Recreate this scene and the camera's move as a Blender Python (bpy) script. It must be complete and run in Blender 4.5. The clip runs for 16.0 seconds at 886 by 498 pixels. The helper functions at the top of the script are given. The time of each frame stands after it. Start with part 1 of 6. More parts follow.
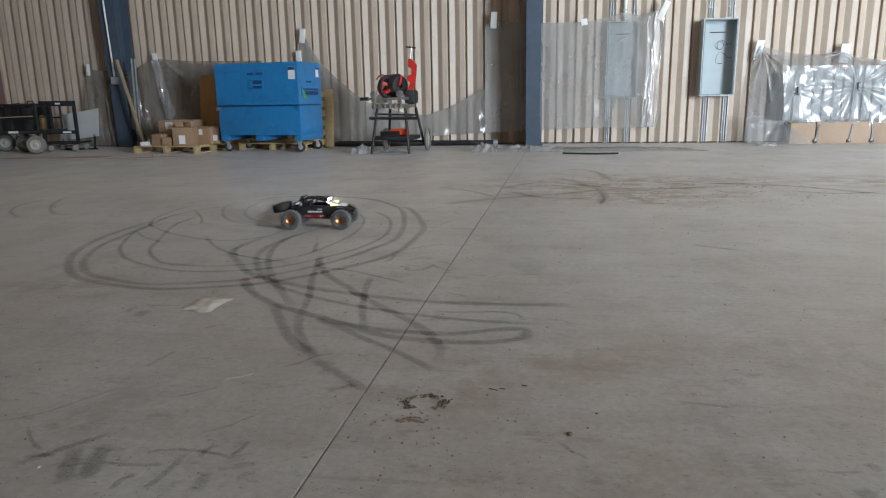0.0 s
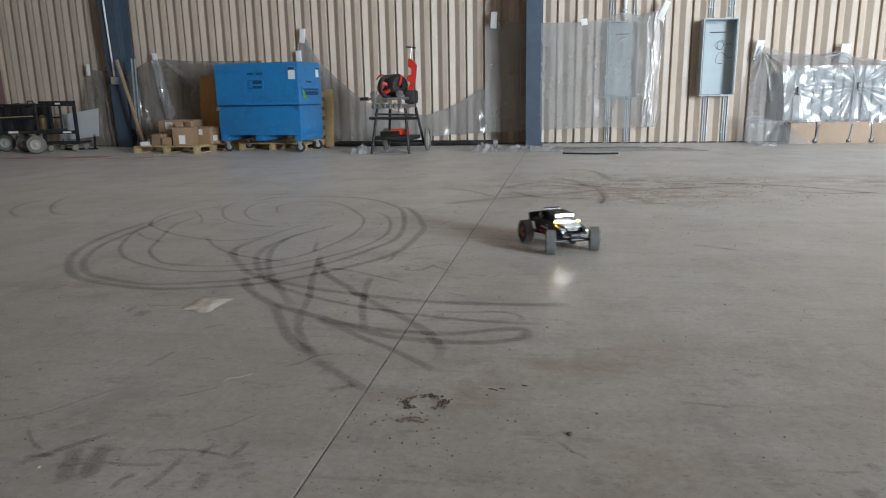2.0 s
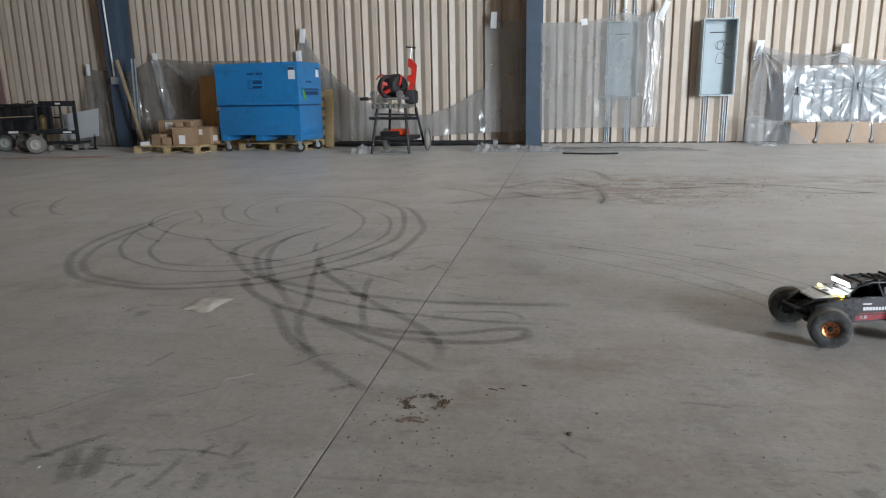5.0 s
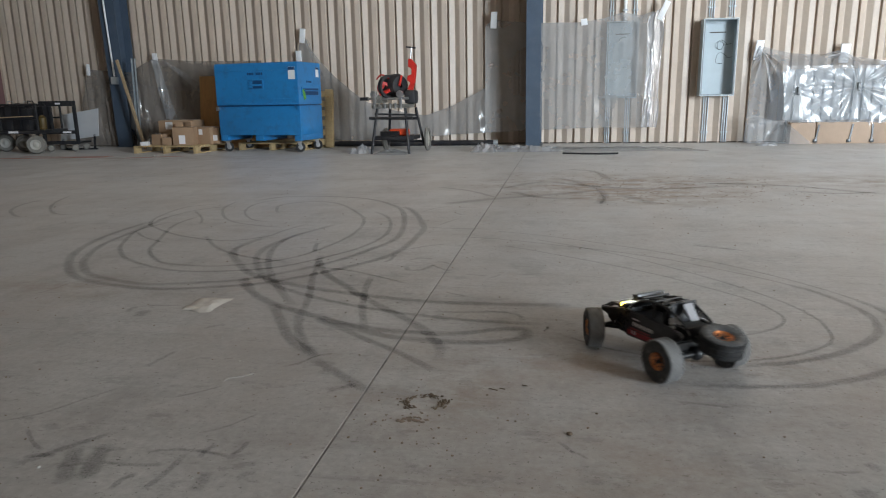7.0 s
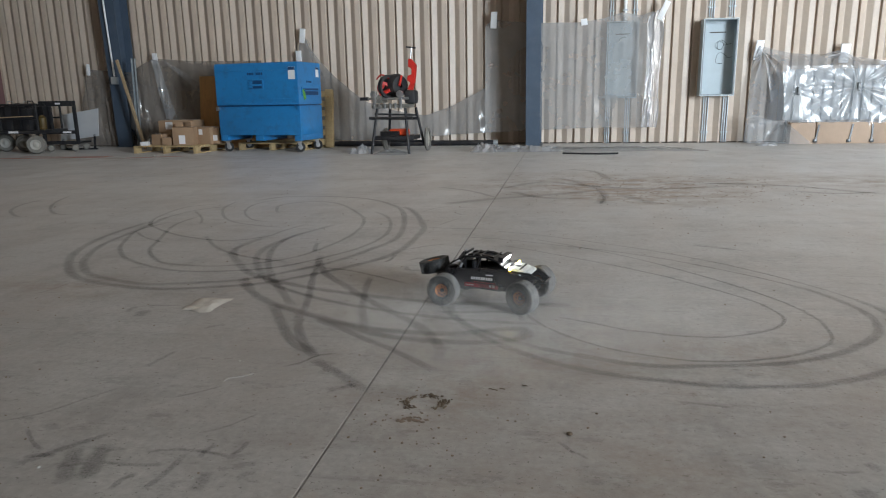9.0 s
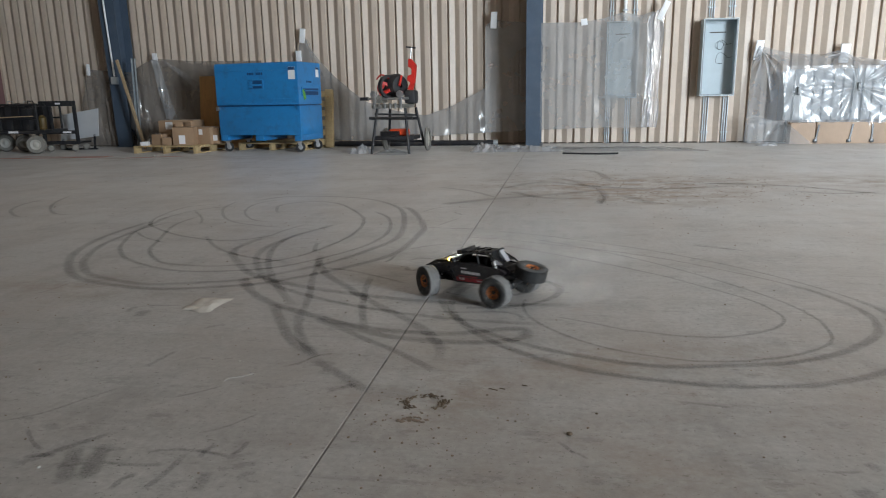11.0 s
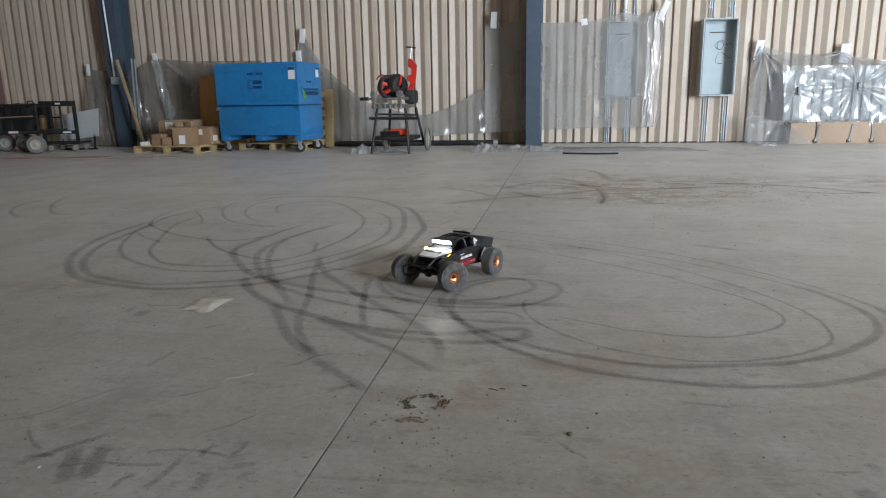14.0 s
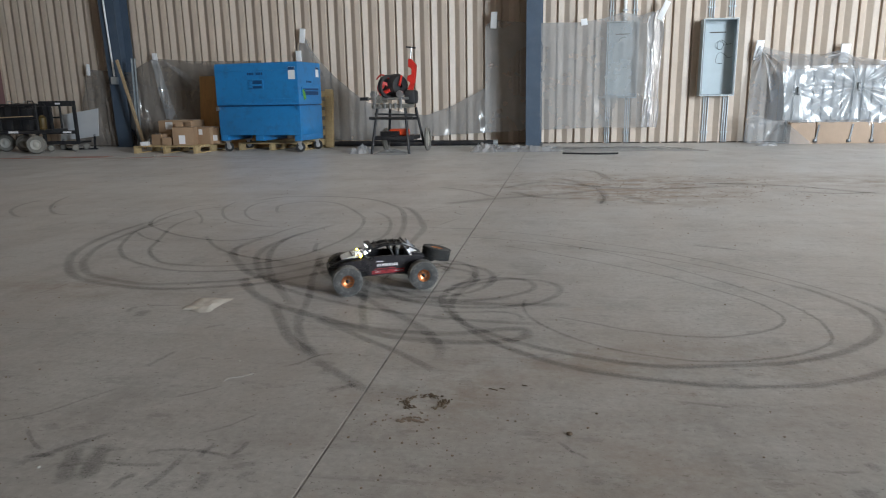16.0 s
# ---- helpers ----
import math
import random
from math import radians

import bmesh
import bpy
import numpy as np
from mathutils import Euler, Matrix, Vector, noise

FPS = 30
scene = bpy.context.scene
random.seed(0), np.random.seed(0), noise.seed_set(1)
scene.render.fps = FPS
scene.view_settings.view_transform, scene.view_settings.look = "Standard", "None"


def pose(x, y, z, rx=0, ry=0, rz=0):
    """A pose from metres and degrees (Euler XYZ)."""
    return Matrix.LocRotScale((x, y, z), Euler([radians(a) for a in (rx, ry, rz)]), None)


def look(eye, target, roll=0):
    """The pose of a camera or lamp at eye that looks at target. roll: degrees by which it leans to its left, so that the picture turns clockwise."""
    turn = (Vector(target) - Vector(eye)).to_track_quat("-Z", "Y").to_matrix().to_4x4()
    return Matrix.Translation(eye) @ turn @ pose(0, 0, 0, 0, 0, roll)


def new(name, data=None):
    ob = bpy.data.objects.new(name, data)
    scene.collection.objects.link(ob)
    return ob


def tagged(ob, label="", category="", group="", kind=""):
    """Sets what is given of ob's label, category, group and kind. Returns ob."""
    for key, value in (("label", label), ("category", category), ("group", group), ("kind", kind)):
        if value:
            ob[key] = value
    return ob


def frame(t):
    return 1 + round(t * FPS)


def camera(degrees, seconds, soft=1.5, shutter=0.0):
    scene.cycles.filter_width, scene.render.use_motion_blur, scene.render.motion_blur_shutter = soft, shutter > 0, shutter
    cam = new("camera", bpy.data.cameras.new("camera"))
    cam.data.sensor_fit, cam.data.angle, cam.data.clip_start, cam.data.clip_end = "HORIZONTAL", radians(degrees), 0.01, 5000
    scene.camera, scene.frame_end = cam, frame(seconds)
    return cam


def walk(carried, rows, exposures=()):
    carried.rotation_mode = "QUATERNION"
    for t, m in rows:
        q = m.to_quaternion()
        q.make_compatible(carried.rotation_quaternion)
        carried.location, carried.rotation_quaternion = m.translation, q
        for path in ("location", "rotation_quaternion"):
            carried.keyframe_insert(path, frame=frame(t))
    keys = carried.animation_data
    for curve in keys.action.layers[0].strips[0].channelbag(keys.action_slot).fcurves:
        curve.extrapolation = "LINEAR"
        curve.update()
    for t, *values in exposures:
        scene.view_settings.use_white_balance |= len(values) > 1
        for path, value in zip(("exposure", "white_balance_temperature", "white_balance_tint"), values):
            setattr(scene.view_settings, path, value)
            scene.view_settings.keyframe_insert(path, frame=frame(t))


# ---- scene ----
cam = camera(66.53, 16.0, soft=1.1, shutter=0.5)
EYE = (0.0, 0.0, 0.799)
STAND = look(EYE, (EYE[0] - 0.17155, EYE[1] + 0.96061, EYE[2] - 0.21863), -1.026)
walk(cam, [(0.0, STAND), (16.0, STAND)], exposures=[(0.0, 0.0), (16.0, 0.0)])

X1, Y0 = 14.0, -4.2                              # inner faces of the walls on the right and behind

# ---- world, sun and the daylight of the open roll-up doorway ----
world = bpy.data.worlds.new("sky")
scene.world = world
world.use_nodes = True
wn = world.node_tree.nodes
sky = wn.new("ShaderNodeTexSky")
sky.sky_type, sky.sun_disc = "NISHITA", False
sky.sun_elevation, sky.sun_rotation = radians(48), radians(250)
wn["Background"].inputs[1].default_value = 0.12
world.node_tree.links.new(sky.outputs[0], wn["Background"].inputs[0])

sun = new("sun", bpy.data.lights.new("sun", "SUN"))
sun.data.energy, sun.data.angle, sun.data.color = 3.0, radians(0.5), (1.0, 0.95, 0.87)
sun.matrix_world = look((-20, 10, 25), (0, 0, 0))

DOOR_X0, DOOR_X1, DOOR_Z = 9.0, 13.4, 4.6        # doorway in the wall behind, far to the right
day = new("doorway_daylight", bpy.data.lights.new("doorway_daylight", "AREA"))
day.data.shape, day.data.size, day.data.size_y = "RECTANGLE", DOOR_X1 - DOOR_X0 - 0.2, DOOR_Z - 0.2
day.data.energy, day.data.color = 3780.0, (0.78, 0.9, 1.0)
day.matrix_world = look(((DOOR_X0 + DOOR_X1) / 2, Y0 + 0.02, DOOR_Z / 2), ((DOOR_X0 + DOOR_X1) / 2, 20, DOOR_Z / 2))
# added warm fill lamp under the closed roof, for no visible source
roof_fill = new("roof_fill_light", bpy.data.lights.new("roof_fill_light", "AREA"))
roof_fill.data.shape, roof_fill.data.size, roof_fill.data.size_y = "RECTANGLE", 9.0, 1.2
roof_fill.data.energy, roof_fill.data.color = 62.0, (1.0, 0.89, 0.76)
roof_fill.matrix_world = pose(-2.2, 6.6, 5.38)


# ---- materials ----
def nodes(name):
    m = bpy.data.materials.new(name)
    m.use_nodes = True
    nt = m.node_tree
    return m, nt, nt.nodes["Principled BSDF"]


def ramp(nt, fac, stops):
    r = nt.nodes.new("ShaderNodeValToRGB")
    e = r.color_ramp.elements
    while len(e) < len(stops):
        e.new(0.5)
    for el, (p, c) in zip(e, stops):
        el.position, el.color = p, (*c, 1)
    nt.links.new(fac, r.inputs[0])
    return r.outputs[0]


def noise_tex(nt, scale, detail=6, rough=0.6, stretch=(1, 1, 1), where="Object"):
    tc = nt.nodes.new("ShaderNodeTexCoord")
    mp = nt.nodes.new("ShaderNodeMapping")
    mp.inputs["Scale"].default_value = stretch
    n = nt.nodes.new("ShaderNodeTexNoise")
    n.inputs["Scale"].default_value, n.inputs["Detail"].default_value, n.inputs["Roughness"].default_value = scale, detail, rough
    nt.links.new(tc.outputs[where], mp.inputs[0])
    nt.links.new(mp.outputs[0], n.inputs["Vector"])
    return n.outputs["Fac"]


def mix(nt, fac, a, b, blend="MIX"):
    x = nt.nodes.new("ShaderNodeMix")
    x.data_type, x.blend_type = "RGBA", blend
    for sock, v in ((x.inputs["Factor"], fac), (x.inputs["A"], a), (x.inputs["B"], b)):
        if isinstance(v, (int, float)):
            sock.default_value = v
        elif isinstance(v, tuple):
            sock.default_value = (*v, 1)
        else:
            nt.links.new(v, sock)
    return x.outputs["Result"]


def bump(nt, bsdf, height, strength, dist=0.01):
    b = nt.nodes.new("ShaderNodeBump")
    b.inputs["Strength"].default_value, b.inputs["Distance"].default_value = strength, dist
    nt.links.new(height, b.inputs["Height"])
    nt.links.new(b.outputs[0], bsdf.inputs["Normal"])


def paint(name, col, rough=0.5, metal=0.0, vary=0.18, scale=3.0, grain=60.0, bumps=0.1, dirt=None, stretch=(1, 1, 1), coat=0.0, per_piece=0.0):
    """Coloured surface with blotches, fine grain, and a little dirt."""
    m, nt, b = nodes(name)
    big, fine = noise_tex(nt, scale, 5, 0.6, stretch), noise_tex(nt, grain, 3, 0.6, stretch)
    lo, hi = tuple(c * (1 - vary) for c in col), tuple(min(1, c * (1 + vary)) for c in col)
    c = ramp(nt, big, [(0.3, lo), (0.7, hi)])
    c = mix(nt, 0.35, c, ramp(nt, fine, [(0.35, lo), (0.65, hi)]))
    if dirt:
        c = mix(nt, ramp(nt, noise_tex(nt, scale * 2.3, 8, 0.7), [(0.5, (0, 0, 0)), (0.72, (0.7, 0.7, 0.7))]), c, dirt)
    if per_piece:
        oi = nt.nodes.new("ShaderNodeObjectInfo")
        c = mix(nt, per_piece, c, ramp(nt, oi.outputs["Random"], [(0, (0.55, 0.55, 0.55)), (1, (1, 1, 1))]), "MULTIPLY")
    nt.links.new(c, b.inputs["Base Color"])
    rr = nt.nodes.new("ShaderNodeMapRange")
    rr.inputs["To Min"].default_value, rr.inputs["To Max"].default_value = max(0.03, rough - 0.12), min(1, rough + 0.12)
    nt.links.new(big, rr.inputs["Value"])
    nt.links.new(rr.outputs[0], b.inputs["Roughness"])
    b.inputs["Metallic"].default_value = metal
    b.inputs["Coat Weight"].default_value = coat
    if bumps:
        bump(nt, b, fine, bumps, 0.004)
    return m


def glow(name, col, power):
    m, nt, b = nodes(name)
    b.inputs["Base Color"].default_value = (*col, 1)
    b.inputs["Emission Color"].default_value = (*col, 1)
    b.inputs["Emission Strength"].default_value = power
    return m


def plastic_film(name, col, alpha, rough, wrinkle=14.0, depth=0.03, shine=0.14):
    """Polyethylene film: part clear, part milky, with a glossy creased surface."""
    m, nt, b = nodes(name)
    n, big = noise_tex(nt, wrinkle * 0.5, 3, 0.5, (1, 1, 0.5)), noise_tex(nt, 2.2, 4, 0.6)
    tc = nt.nodes.new("ShaderNodeTexCoord")
    mp = nt.nodes.new("ShaderNodeMapping")
    mp.inputs["Scale"].default_value, mp.inputs["Rotation"].default_value = (1.0, 1.0, 0.4), (0, 0.35, 0)
    nt.links.new(tc.outputs["Object"], mp.inputs[0])
    warp = nt.nodes.new("ShaderNodeMix")
    warp.data_type, warp.blend_type = "RGBA", "ADD"
    warp.inputs["Factor"].default_value = 0.2
    nt.links.new(mp.outputs[0], warp.inputs["A"])
    nt.links.new(n, warp.inputs["B"])
    crease = nt.nodes.new("ShaderNodeTexVoronoi")
    crease.inputs["Scale"].default_value = wrinkle * 0.4
    nt.links.new(warp.outputs["Result"], crease.inputs["Vector"])
    add = nt.nodes.new("ShaderNodeMath")
    add.operation = "MULTIPLY_ADD"
    add.inputs[1].default_value = 0.6
    nt.links.new(n, add.inputs[0])
    nt.links.new(crease.outputs["Distance"], add.inputs[2])
    b.inputs["Base Color"].default_value = (*col, 1)
    b.inputs["Roughness"].default_value = 0.55
    bump(nt, b, add.outputs[0], 0.8, depth)
    a = nt.nodes.new("ShaderNodeMapRange")
    a.inputs["From Min"].default_value, a.inputs["From Max"].default_value = 0.3, 0.7
    a.inputs["To Min"].default_value, a.inputs["To Max"].default_value = alpha - 0.06, alpha + 0.06
    nt.links.new(big, a.inputs["Value"])
    nt.links.new(a.outputs[0], b.inputs["Alpha"])
    gl = nt.nodes.new("ShaderNodeBsdfGlossy")
    gl.inputs["Roughness"].default_value = rough
    nt.links.new(b.inputs["Normal"].links[0].from_socket, gl.inputs["Normal"])
    mx = nt.nodes.new("ShaderNodeMixShader")
    mx.inputs[0].default_value = shine
    nt.links.new(b.outputs[0], mx.inputs[1])
    nt.links.new(gl.outputs[0], mx.inputs[2])
    nt.links.new(mx.outputs[0], nt.nodes["Material Output"].inputs["Surface"])
    return m


def dust_haze():
    """Thin airborne dust: densest in the middle of a puff, patchy, gone at its rim."""
    m, nt, b = nodes("dust_haze")
    b.inputs["Base Color"].default_value = (0.62, 0.59, 0.56, 1)
    b.inputs["Roughness"].default_value = 1.0
    b.inputs["Specular IOR Level"].default_value = 0.0
    uv = nt.nodes.new("ShaderNodeUVMap")
    mp = nt.nodes.new("ShaderNodeMapping")
    mp.inputs["Location"].default_value, mp.inputs["Scale"].default_value = (-1, -1, 0), (2, 2, 1)
    g = nt.nodes.new("ShaderNodeTexGradient")
    g.gradient_type = "SPHERICAL"
    nt.links.new(uv.outputs[0], mp.inputs[0])
    nt.links.new(mp.outputs[0], g.inputs[0])
    a = mix(nt, 1.0, ramp(nt, g.outputs["Fac"], [(0.0, (0, 0, 0)), (0.35, (0.12, 0.12, 0.12)), (0.9, (0.26, 0.26, 0.26))]), ramp(nt, noise_tex(nt, 14, 5, 0.6), [(0.3, (0.25, 0.25, 0.25)), (0.7, (1, 1, 1))]), "MULTIPLY")
    nt.links.new(a, b.inputs["Alpha"])
    return m


def concrete():
    m, nt, b = nodes("concrete_floor")
    big, mid, fine = noise_tex(nt, 0.55, 6, 0.6), noise_tex(nt, 2.6, 8, 0.65, (1, 0.55, 1)), noise_tex(nt, 45, 6, 0.7)
    streak = noise_tex(nt, 1.5, 7, 0.65, (0.5, 3.2, 1))
    c = ramp(nt, big, [(0.3, (0.345, 0.335, 0.327)), (0.7, (0.44, 0.436, 0.432))])
    c = mix(nt, 0.4, c, ramp(nt, mid, [(0.33, (0.3, 0.293, 0.287)), (0.66, (0.49, 0.483, 0.477))]))
    c = mix(nt, ramp(nt, streak, [(0.48, (0, 0, 0)), (0.68, (0.4, 0.4, 0.4))]), c, (0.151, 0.145, 0.140))
    c = mix(nt, 0.45, c, ramp(nt, fine, [(0.3, (0.22, 0.214, 0.21)), (0.7, (0.5, 0.492, 0.484))]))
    # grime: brown film, dark smudges, drag marks, dark and pale specks
    film = ramp(nt, noise_tex(nt, 1.3, 9, 0.68), [(0.42, (0, 0, 0)), (0.6, (0.4, 0.4, 0.4))])
    c = mix(nt, film, c, (0.243, 0.198, 0.167))
    smudge = ramp(nt, noise_tex(nt, 3.6, 9, 0.7, (1.0, 0.6, 1)), [(0.52, (0, 0, 0)), (0.66, (0.36, 0.36, 0.36))])
    c = mix(nt, smudge, c, (0.134, 0.128, 0.124))
    scuff = ramp(nt, noise_tex(nt, 6.5, 10, 0.75, (0.8, 1.6, 1)), [(0.57, (0, 0, 0)), (0.63, (0.4, 0.4, 0.4))])
    c = mix(nt, scuff, c, (0.127, 0.120, 0.115))
    drag = ramp(nt, noise_tex(nt, 5.0, 6, 0.7, (0.35, 5.0, 1)), [(0.58, (0, 0, 0)), (0.68, (0.3, 0.3, 0.3))])
    c = mix(nt, drag, c, (0.141, 0.133, 0.129))
    pale = ramp(nt, noise_tex(nt, 5.0, 10, 0.7, (0.6, 1.5, 1)), [(0.55, (0, 0, 0)), (0.72, (0.45, 0.45, 0.45))])
    c = mix(nt, pale, c, (0.464, 0.451, 0.438))
    speck = ramp(nt, noise_tex(nt, 75, 4, 0.7), [(0.62, (0, 0, 0)), (0.67, (0.8, 0.8, 0.8))])
    c = mix(nt, speck, c, (0.107, 0.098, 0.089))
    chips = ramp(nt, noise_tex(nt, 34, 5, 0.75, (0.7, 1.4, 1)), [(0.61, (0, 0, 0)), (0.67, (0.75, 0.75, 0.75))])
    c = mix(nt, chips, c, (0.15, 0.136, 0.125))
    flecks = ramp(nt, noise_tex(nt, 52, 4, 0.7), [(0.64, (0, 0, 0)), (0.69, (0.7, 0.7, 0.7))])
    c = mix(nt, flecks, c, (0.42, 0.41, 0.39))
    rust = ramp(nt, noise_tex(nt, 3.1, 8, 0.75), [(0.58, (0, 0, 0)), (0.7, (0.42, 0.42, 0.42))])
    c = mix(nt, rust, c, (0.3, 0.215, 0.16))
    earth = None
    # brown earth trodden into the slab: at the drain spot and in front of the far wall
    tc = nt.nodes.new("ShaderNodeTexCoord")
    for (x, y, rx, ry, amount) in ((-0.35, 1.68, 0.32, 0.3, 0.5), (0.5, 6.2, 1.5, 1.3, 0.8), (0.7, 5.7, 0.9, 0.8, 0.7), (3.2, 6.6, 2.8, 0.8, 0.5), (0.25, 1.5, 0.5, 0.25, 0.25),
                                   (-2.2, 2.6, 0.6, 0.3, 0.5), (0.1, 1.15, 0.7, 0.35, 0.4), (0.5, 2.0, 0.8, 0.5, 0.3), (-0.1, 2.0, 0.5, 0.3, 0.35), (-6.5, 9.2, 3.0, 0.7, 0.5)):
        mp = nt.nodes.new("ShaderNodeMapping")
        mp.vector_type = "TEXTURE"
        mp.inputs["Location"].default_value, mp.inputs["Scale"].default_value = (x, y, 0), (rx, ry, 1)
        g = nt.nodes.new("ShaderNodeTexGradient")
        g.gradient_type = "SPHERICAL"
        nt.links.new(tc.outputs["Object"], mp.inputs[0])
        nt.links.new(mp.outputs[0], g.inputs[0])
        mul = nt.nodes.new("ShaderNodeMath")
        mul.operation = "MULTIPLY"
        nt.links.new(g.outputs["Fac"], mul.inputs[0])
        nt.links.new(ramp(nt, noise_tex(nt, 4.0, 12, 0.72, (0.8, 1.0, 1)), [(0.42, (0, 0, 0)), (0.72, (1, 1, 1))]), mul.inputs[1])
        am = nt.nodes.new("ShaderNodeMath")
        am.operation, am.use_clamp = "MULTIPLY", True
        am.inputs[1].default_value = amount * 2.6
        nt.links.new(mul.outputs[0], am.inputs[0])
        c = mix(nt, am.outputs[0], c, (0.25, 0.18, 0.13))
        if earth is None:
            earth = am.outputs[0]
        else:
            mx = nt.nodes.new("ShaderNodeMath")
            mx.operation = "MAXIMUM"
            nt.links.new(earth, mx.inputs[0])
            nt.links.new(am.outputs[0], mx.inputs[1])
            earth = mx.outputs[0]
    # small dark spots and grit
    v = nt.nodes.new("ShaderNodeTexVoronoi")
    v.inputs["Scale"].default_value = 9.0
    nt.links.new(tc.outputs["Object"], v.inputs["Vector"])
    c = mix(nt, ramp(nt, v.outputs["Distance"], [(0.0, (0.600, 0.600, 0.600)), (0.05, (0, 0, 0))]), c, (0.110, 0.100, 0.090))
    nt.links.new(c, b.inputs["Base Color"])
    rr = nt.nodes.new("ShaderNodeMapRange")
    rr.inputs["From Min"].default_value, rr.inputs["From Max"].default_value = 0.3, 0.7
    rr.inputs["To Min"].default_value, rr.inputs["To Max"].default_value = 0.3, 0.52
    nt.links.new(mid, rr.inputs["Value"])
    dull = nt.nodes.new("ShaderNodeMath")                 # earth lies matt on the slab
    dull.operation, dull.use_clamp = "MULTIPLY_ADD", True
    dull.inputs[1].default_value = 0.45
    nt.links.new(earth, dull.inputs[0])
    nt.links.new(rr.outputs[0], dull.inputs[2])
    nt.links.new(dull.outputs[0], b.inputs["Roughness"])
    b.inputs["Specular IOR Level"].default_value = 0.6
    b.inputs["Sheen Weight"].default_value, b.inputs["Sheen Roughness"].default_value = 0.15, 0.4      # fine dust
    b.inputs["Sheen Tint"].default_value = (1.0, 0.94, 0.88, 1)
    bump(nt, b, fine, 0.12, 0.004)
    return m


def smear_film(name, col):
    """Thin smear: densest along the middle of the ribbon, patchy along it."""
    m, nt, b = nodes(name)
    b.inputs["Base Color"].default_value = (*col, 1)
    b.inputs["Roughness"].default_value = 0.75
    uv = nt.nodes.new("ShaderNodeUVMap")
    sep = nt.nodes.new("ShaderNodeSeparateXYZ")
    nt.links.new(uv.outputs[0], sep.inputs[0])
    across = ramp(nt, sep.outputs["X"], [(0.0, (0, 0, 0)), (0.22, (0.8, 0.8, 0.8)), (0.5, (1, 1, 1)), (0.78, (0.8, 0.8, 0.8)), (1.0, (0, 0, 0))])
    patch = ramp(nt, noise_tex(nt, 6, 6, 0.65), [(0.32, (0.26, 0.26, 0.26)), (0.66, (0.42, 0.42, 0.42))])
    grain = ramp(nt, noise_tex(nt, 150, 5, 0.75), [(0.38, (0.3, 0.3, 0.3)), (0.65, (1, 1, 1))])
    a = mix(nt, 1.0, mix(nt, 1.0, across, patch, "MULTIPLY"), grain, "MULTIPLY")
    a = mix(nt, 1.0, a, ramp(nt, sep.outputs["Y"], [(0.0, (0, 0, 0)), (0.5, (1, 1, 1)), (1.0, (1, 1, 1))]), "MULTIPLY")
    nt.links.new(a, b.inputs["Alpha"])
    return m


CONCRETE = concrete()
RUBBER_MARK = smear_film("rubber_smear", (0.035, 0.034, 0.034))
EARTH_SMEAR = smear_film("earth_smear", (0.2, 0.145, 0.105))
DUST = dust_haze()
WALL_TAN = paint("tan_steel_panel", (0.54, 0.447, 0.368), 0.45, vary=0.08, scale=1.2, grain=30, bumps=0.03, per_piece=0.12, dirt=(0.42, 0.345, 0.28))
DARK_GAP = paint("dark_gap", (0.05, 0.035, 0.025), 0.8, bumps=0)
# for the unseen walls and roof, darkened to lessen bounced fill light
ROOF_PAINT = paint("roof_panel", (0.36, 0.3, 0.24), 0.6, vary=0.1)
COLUMN_BLUE = paint("blue_grey_primer", (0.066, 0.095, 0.138), 0.5, vary=0.15, scale=4, dirt=(0.09, 0.115, 0.155))
JOB_BLUE = paint("blue_enamel", (0.02, 0.205, 0.5), 0.38, vary=0.1, scale=3, grain=120, bumps=0.05, dirt=(0.03, 0.12, 0.28), coat=0.15)
# JOB_BLUE darkened: the shade of lid gap and pockets is in the colour
JOB_SHADE = paint("blue_enamel_shade", (0.008, 0.06, 0.17), 0.45)
JOB_DARK = paint("dark_blue_writing", (0.008, 0.04, 0.13), 0.5)
WOOD_PALE = paint("pallet_wood", (0.52, 0.38, 0.2), 0.75, vary=0.25, scale=5, stretch=(1, 8, 8), bumps=0.3, per_piece=0.35)
PLYWOOD = paint("plywood", (0.44, 0.25, 0.1), 0.7, vary=0.2, scale=3, stretch=(6, 6, 1), bumps=0.2, dirt=(0.25, 0.13, 0.05))
CARTON_PALE = paint("pale_cardboard", (0.43, 0.315, 0.235), 0.85, vary=0.1, scale=6, per_piece=0.2)
PLATE_GREY = paint("grey_plate", (0.3, 0.3, 0.32), 0.5)
# brown lowered by 15 percent for the shade on the pallet cartons
CARDBOARD = paint("cardboard", (0.38, 0.25, 0.155), 0.85, vary=0.12, scale=6, bumps=0.1, per_piece=0.3)
PAPER = paint("white_paper", (0.78, 0.78, 0.8), 0.7, vary=0.06)
TAPE = paint("white_tape", (0.85, 0.86, 0.88), 0.4, vary=0.04)
BLACK_STEEL = paint("black_steel", (0.018, 0.019, 0.023), 0.45, vary=0.3, dirt=(0.08, 0.07, 0.06))
BLACK_PLASTIC = paint("black_plastic", (0.014, 0.014, 0.016), 0.35, vary=0.2, grain=200, bumps=0.05)
RUBBER = paint("black_rubber", (0.022, 0.022, 0.023), 0.8, vary=0.25, scale=20, dirt=(0.07, 0.065, 0.06))
DUSTY_RUBBER = paint("dusty_tyre_rubber", (0.062, 0.061, 0.061), 0.85, vary=0.25, scale=30, grain=300, dirt=(0.22, 0.21, 0.2))
